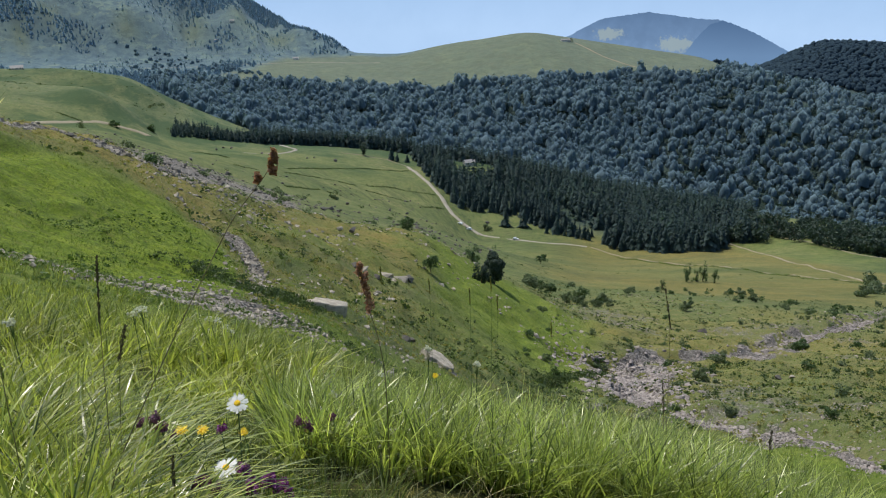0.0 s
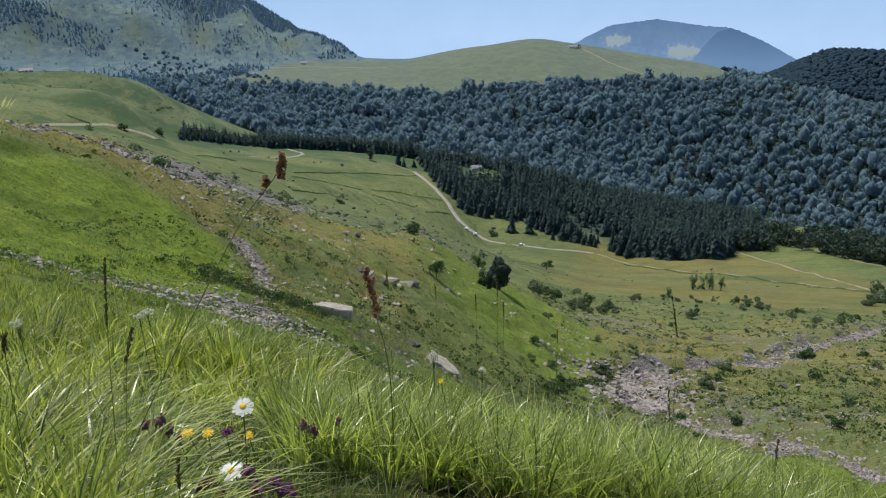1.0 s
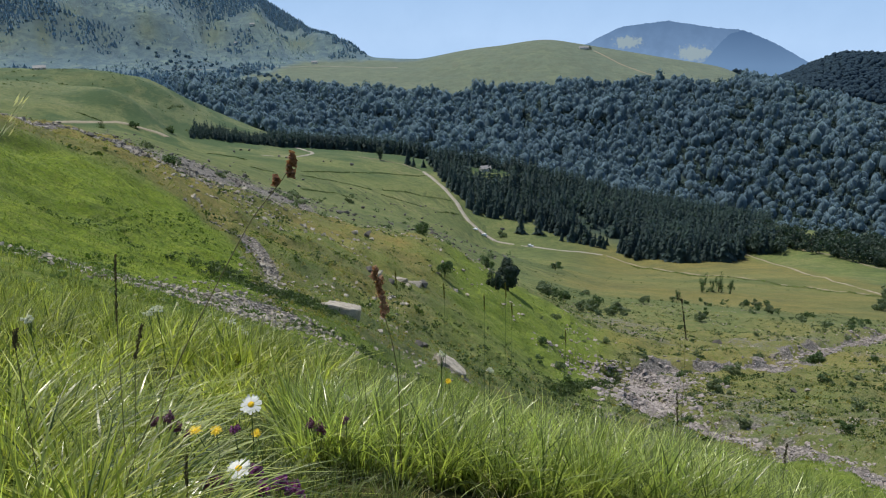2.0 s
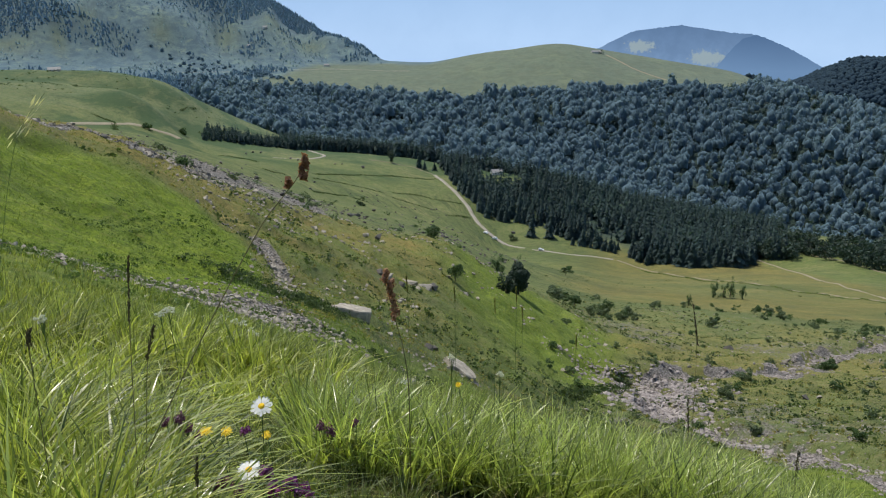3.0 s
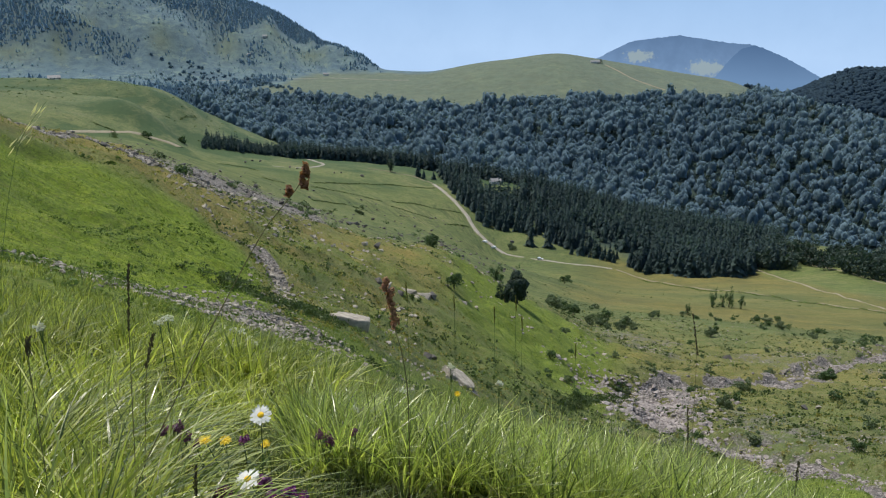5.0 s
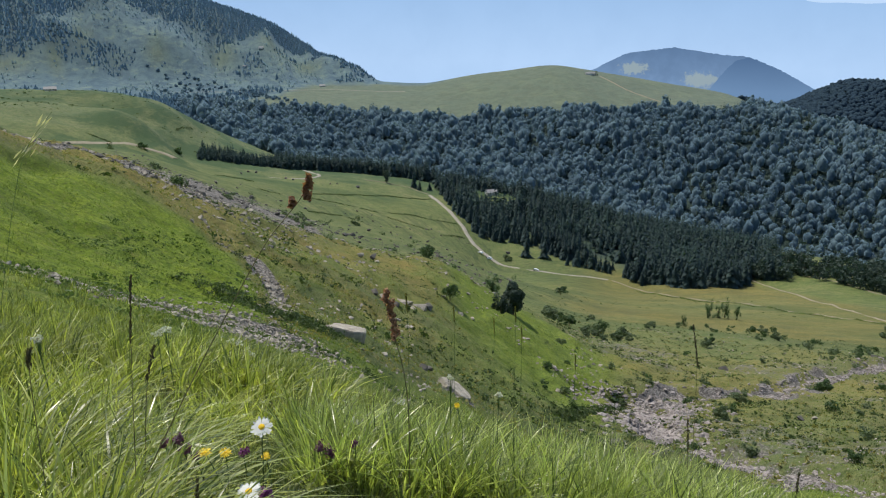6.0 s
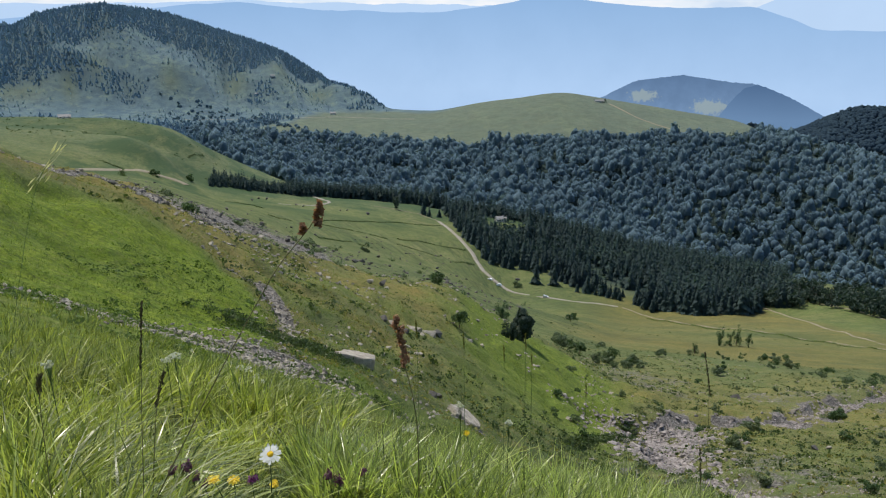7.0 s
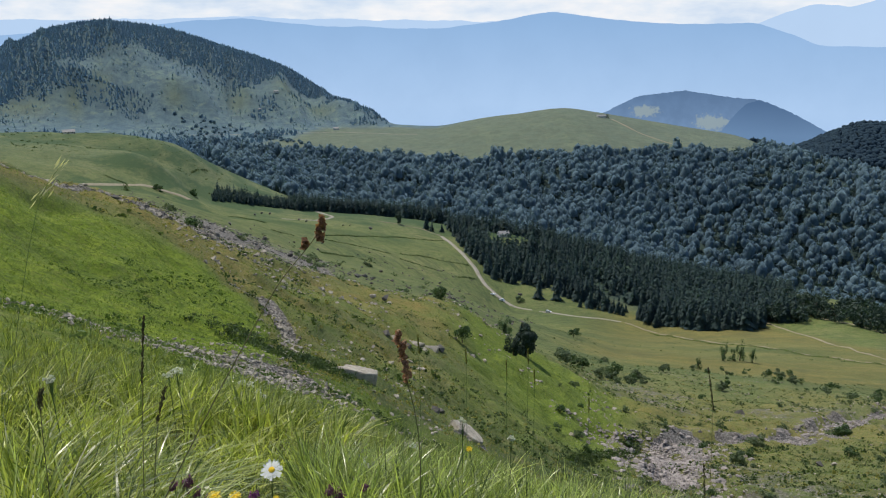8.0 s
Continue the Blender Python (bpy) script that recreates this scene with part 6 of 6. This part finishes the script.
def ray_petal(rng, inner, outer, wide, cup, u):
    """One strap-shaped petal pointing along the angle u, notched at its tip."""
    rows = []
    for s, g in ((0.0, 0.35), (0.35, 0.85), (0.7, 1.0), (0.94, 0.75)):
        r = inner + (outer - inner) * s
        z = cup * s - 0.0025 * s * s * rng.uniform(-0.5, 2.2)
        rows.append([(r, -wide * g, z), (r, wide * g, z)])
    rows.append([(outer, -wide * 0.25, cup * 0.9), (outer, wide * 0.25, cup * 0.95)])
    v = np.array([p for row in rows for p in row])
    c, s = math.cos(u), math.sin(u)
    v = np.stack([v[:, 0] * c - v[:, 1] * s, v[:, 0] * s + v[:, 1] * c, v[:, 2]], -1)
    return v, np.array([(2 * k, 2 * k + 1, 2 * k + 3, 2 * k + 2) for k in range(4)])


def dome_part(name, r, high, material, parent, label, at, turn):
    bm = bmesh.new()
    bmesh.ops.create_uvsphere(bm, u_segments=14, v_segments=8, radius=r)
    bmesh.ops.transform(bm, verts=bm.verts[:], matrix=Matrix.Diagonal((1, 1, high / r, 1)))
    rng = random.Random(5)
    for q in bm.verts:
        q.co *= 1 + rng.uniform(-0.06, 0.06)
    ob = part(name, bm, material, parent, label)
    ob.matrix_local = Matrix.Translation(at) @ turn
    return ob


def composite(name, head, facing, petals, inner, outer, wide, petal_mat, disc_r, disc_mat, label, group, seed, rows=1):
    """A daisy-like flower: stem from the turf, ray petals round a disc."""
    rng = np.random.default_rng(seed)
    base = spot(head[0] + rng.uniform(-0.05, 0.05), head[1] + rng.uniform(0.0, 0.06), -0.01)
    ob = plant(name, base, label, "flower", group)
    top = Vector(head) - base
    st = tube([(0, 0, 0), tuple(top * 0.5 + Vector((0.012, 0.01, 0.0))), tuple(top)], 0.0016, 0.0012)
    child("stem", mesh_of("stem", *st, STEM, True), ob, "thin green stem")
    turn = Vector(facing).to_track_quat("Z", "Y").to_matrix().to_4x4()
    for row in range(rows):
        for k in range(petals):
            u = 6.2832 * (k + 0.5 * row) / petals + rng.uniform(-0.1, 0.1)
            g = rng.uniform(0.85, 1.08) * (1 - 0.35 * row)
            v, f = ray_petal(rng, inner, outer * g, wide * rng.uniform(0.85, 1.1), (0.002 + 0.003 * row) * rng.uniform(-0.6, 1.4), u)
            p = child("petal", mesh_of("petal", v, f, petal_mat, True), ob)
            p.matrix_local = Matrix.Translation(top) @ turn
    dome_part("disc", disc_r, disc_r * 0.5, disc_mat, ob, "domed yellow disc", top, turn)
    for k in range(3):
        t = 0.15 + 0.22 * k
        q = rng.uniform(0, 6.28)
        a = top * t
        b = a + Vector((math.cos(q) * 0.03, math.sin(q) * 0.03, 0.02))
        lv = np.array([a, a * 0.5 + b * 0.5 + Vector((0.004, -0.004, 0)), b, a * 0.5 + b * 0.5 + Vector((-0.004, 0.004, 0.003))])
        child("leaf", mesh_of("leaf", lv, np.array([(0, 1, 2, 3)]), HERB), ob, "small toothed leaf")


composite("oxeye_daisy", (-0.426, 1.386, 0.254), (0.05, -0.55, 0.85), 17, 0.006, 0.0228, 0.0031, PETAL, 0.0066, DISC, "white oxeye daisy with a yellow centre", "oxeye daisies", 3)
composite("oxeye_daisy", (-0.414, 1.232, 0.212), (-0.1, -0.35, 0.95), 17, 0.006, 0.0228, 0.0031, PETAL, 0.0066, DISC, "white oxeye daisy lying almost flat to the sky", "oxeye daisies", 4)
for k, p in enumerate(((-0.55, 1.396, 0.174), (-0.529, 1.457, 0.135), (-0.464, 1.531, 0.079), (-0.045, 2.3, -0.22))):
    composite("hawkbit", (p[0], p[1], p[2] + 0.012), (0.1, -0.25 - 0.1 * k, 0.95), 18, 0.002, (0.0145, 0.014, 0.011, 0.011)[k], 0.0015, YELLOW, 0.004, DISC, "small bright yellow hawkbit flower in the grass", "hawkbits", 10 + k, 2)


def purple_head(p, r, material, label, seed):
    """A knapweed or clover head: florets massed on a short stem with leaves."""
    rng = np.random.default_rng(seed)
    base = spot(p[0] + rng.uniform(-0.03, 0.03), p[1] + rng.uniform(0, 0.04), -0.01)
    ob = plant("purple_flower", base, label, "flower", "purple flowers")
    top = Vector(p) - base
    child("stem", mesh_of("stem", *tube([(0, 0, 0), tuple(top)], 0.0018, 0.0014), STEM, True), ob, "short green stem")
    v, f = leaf_cloud(rng, 150, r, r * 2.3, r * 0.2, 5, 0.35)
    child("flower_head", mesh_of("flower_head", v + np.array(top) - [0, 0, r], f, material), ob)
    v, f = leaf_cloud(rng, 60, 0.022, max(0.03, top.z * 0.95), 0.007, 6, 0.3)
    child("leaves", mesh_of("leaves", v, f, SLOPE_GRASS), ob, "small dull green leaves")


for k, (x, y, z, r) in enumerate(((-0.510, 1.516, 0.099, 0.012), (-0.406, 1.319, 0.117, 0.017), (-0.370, 1.350, 0.085, 0.018), (-0.421, 1.335, 0.119, 0.014), (-0.343, 1.357, 0.066, 0.016), (-0.395, 1.30, 0.10, 0.014), (-0.352, 1.33, 0.08, 0.013), (-0.33, 1.34, 0.06, 0.013), (-0.385, 1.28, 0.12, 0.012))):
    purple_head((x, y, z + 0.012), r * 1.0, PURPLE, "deep purple flower head among short grass", 80 + k)
for k, (x, y, z, r) in enumerate(((-0.637, 1.468, 0.176, 0.015), (-0.624, 1.473, 0.150, 0.016), (-0.655, 1.45, 0.185, 0.012), (-0.60, 1.47, 0.135, 0.014), (-0.474, 1.264, 0.167, 0.016), (-0.445, 1.253, 0.150, 0.014), (-0.391, 1.757, -0.017, 0.015), (-0.36, 1.75, -0.03, 0.014), (-0.30, 1.78, -0.02, 0.012), (-0.49, 1.26, 0.16, 0.013))):
    purple_head((x, y, z - 0.012), r * 0.95, MAUVE, "faded mauve flower head going over", 95 + k)


def dock(line, clusters, label, seed, thick=0.0013):
    """A dock stalk with whorls of rusty seeds near its tip."""
    rng = np.random.default_rng(seed)
    foot = spot(line[-1][0], line[-1][1], -0.02)
    ob = plant("dock_stalk", foot, label, "plant", "dock stalks")
    pts = local(list(line) + [tuple(foot)], foot)[::-1]
    child("stem", mesh_of("stem", *tube(pts, thick, thick * 0.45), BROWN_STEM, True), ob, "thin reddish-brown stem")
    for (x, y, z), wide, tall in clusters:
        v, f = leaf_cloud(rng, 130, wide, tall, 0.0036, 6, 0.2)
        c = Vector((x, y, z)) - foot
        child("panicle", mesh_of("panicle", v + np.array(c) - [0, 0, tall / 2], f, RUST), ob, "cluster of rust-brown seeds")


dock([(-0.265, 1.217, 0.812), (-0.282, 1.213, 0.776), (-0.302, 1.208, 0.752), (-0.341, 1.197, 0.706), (-0.442, 1.162, 0.526), (-0.558, 1.11, 0.301), (-0.582, 1.10, 0.2)],
     [((-0.269, 1.216, 0.803), 0.0042, 0.026), ((-0.275, 1.215, 0.783), 0.0048, 0.022), ((-0.297, 1.21, 0.767), 0.0048, 0.016)], "leaning dock stalk with rust-brown seed clusters", 5)
dock([(-0.217, 1.78, 0.39), (-0.203, 1.783, 0.345), (-0.193, 1.783, 0.266), (-0.176, 1.785, 0.20), (-0.161, 1.787, 0.089)],
     [((-0.214, 1.78, 0.378), 0.010, 0.035), ((-0.205, 1.782, 0.35), 0.014, 0.045), ((-0.197, 1.783, 0.318), 0.015, 0.04), ((-0.194, 1.783, 0.283), 0.013, 0.045)], "dock stalk with a dense dark red seed head", 6, 0.0018)


def seed_stalk(top, neck, foot_xy, ear, material, label, seed, stem=BROWN_STEM, thick=0.0010, n=110, L=0.0075, W=0.0016):
    """A grass stalk with a narrow ear of n spikelets."""
    rng = np.random.default_rng(seed)
    foot = spot(*foot_xy, -0.02)
    ob = plant("seed_stalk", foot, label, "grass stalk", "seed stalks")
    pts = local([tuple(foot), neck, top], foot)
    child("stem", mesh_of("stem", *tube(pts, thick, thick * 0.5), stem, True), ob, "thin stem")
    a, b = np.array(pts[1]), np.array(pts[2])
    t = rng.random(n)
    p = a + (b - a) * t[:, None] + rng.normal(0, ear, (n, 3))
    d = (b - a) / np.linalg.norm(b - a)
    s = rng.normal(0, 1, (n, 3))
    s = np.cross(s, d)
    s /= np.linalg.norm(s, axis=1)[:, None]
    v = np.stack([p - d * L * 0.5, p + s * W, p + d * L * 0.6 + s * W * 1.2, p - s * W], 1).reshape(-1, 3)
    child("ear", mesh_of("ear", v, np.arange(4 * n).reshape(-1, 4), material), ob, "narrow seed ear")


seed_stalk((-0.556, 1.175, 0.655), (-0.568, 1.169, 0.54), (-0.60, 1.15), 0.0008, DARK_EAR, "straight dark seed stalk above the grass", 1, thick=0.0009)
seed_stalk((-0.616, 1.368, 0.439), (-0.636, 1.358, 0.369), (-0.68, 1.35), 0.0014, DARK_EAR, "short dark seed stalk in the grass", 2)
seed_stalk((-0.748, 1.183, 0.516), (-0.754, 1.18, 0.486), (-0.76, 1.17), 0.002, DARK_EAR, "small dark seed head in the grass", 3)
seed_stalk((0.575, 1.926, 0.255), (0.598, 1.918, 0.135), (0.62, 1.90), 0.0008, DARK_EAR, "dark seed stalk above the brow", 4, thick=0.0007)
seed_stalk((0.704, 2.294, -0.24), (0.716, 2.29, -0.36), (0.74, 2.28), 0.0018, DARK_EAR, "brown seed stalk on the brow", 5, thick=0.0008)
seed_stalk((1.028, 2.169, -0.35), (1.03, 2.168, -0.42), (1.04, 2.16), 0.0018, DARK_EAR, "brown seed stalk on the brow", 6)
seed_stalk((-0.531, 0.963, 0.948), (-0.575, 0.938, 0.89), (-0.72, 0.86), 0.0045, PALE_EAR, "bowed pale grass ear catching the light", 7, STEM, 0.0004, 16, 0.014, 0.001)
seed_stalk((-0.455, 1.10, 0.33), (-0.46, 1.098, 0.27), (-0.47, 1.09), 0.0012, DARK_EAR, "thin dark stalk beside the flowers", 8)
for k, (x, y, z) in enumerate(((-0.057, 2.199, 0.183), (0.068, 2.299, 0.102), (0.134, 2.296, 0.142), (-0.182, 1.992, 0.302), (0.155, 2.29, 0.08), (0.33, 2.3, -0.02))):
    seed_stalk((x, y, z), (x + 0.003, y, z - 0.05), (x + 0.012, y), 0.0006, MOOR, "thin upright grass stalk with a narrow ear", 20 + k, STEM, 0.0007)


def umbel(p, r, label, seed):
    """A flat white umbel on a branching stem."""
    rng = np.random.default_rng(seed)
    base = spot(p[0], p[1] + 0.03, -0.01)
    ob = plant("white_umbel", base, label, "flower", "white umbels")
    top = Vector(p) - base
    child("stem", mesh_of("stem", *tube([(0, 0, 0), tuple(top * 0.85)], 0.0022, 0.0015), STEM, True), ob, "green stem")
    for k in range(7):
        q, s = 2.4 * k, r * math.sqrt(k / 7)
        c = top + Vector((math.cos(q) * s, math.sin(q) * s, rng.uniform(-0.004, 0.004)))
        v, f = leaf_cloud(rng, 26, r * 0.3, r * 0.22, 0.004, 3, 0.3)
        u = child("umbellet", mesh_of("umbellet", v, f, CREAM), ob, "small cluster of cream-white florets")
        u.location = c
        child("spoke", mesh_of("spoke", *limb_shape(top * 0.85 - c, (0, 0, 0), 0.001, 0.0008, 4), STEM), u)


for k, (x, y, z, r) in enumerate(((-1.252, 2.945, -0.256, 0.03), (-1.29, 2.95, -0.275, 0.022), (-1.29, 3.997, -0.811, 0.03), (-1.251, 4.009, -0.862, 0.028), (-1.224, 4.018, -0.891, 0.022), (-1.33, 4.0, -0.80, 0.02), (-1.356, 2.219, 0.04, 0.018), (-0.288, 2.986, -0.595, 0.018), (-0.362, 2.17, -0.2, 0.012), (-0.066, 2.299, -0.111, 0.011), (0.10, 2.5, -0.28, 0.011))):
    umbel((x, y, z), r, "cream-white umbel flower above the grass", 200 + k)
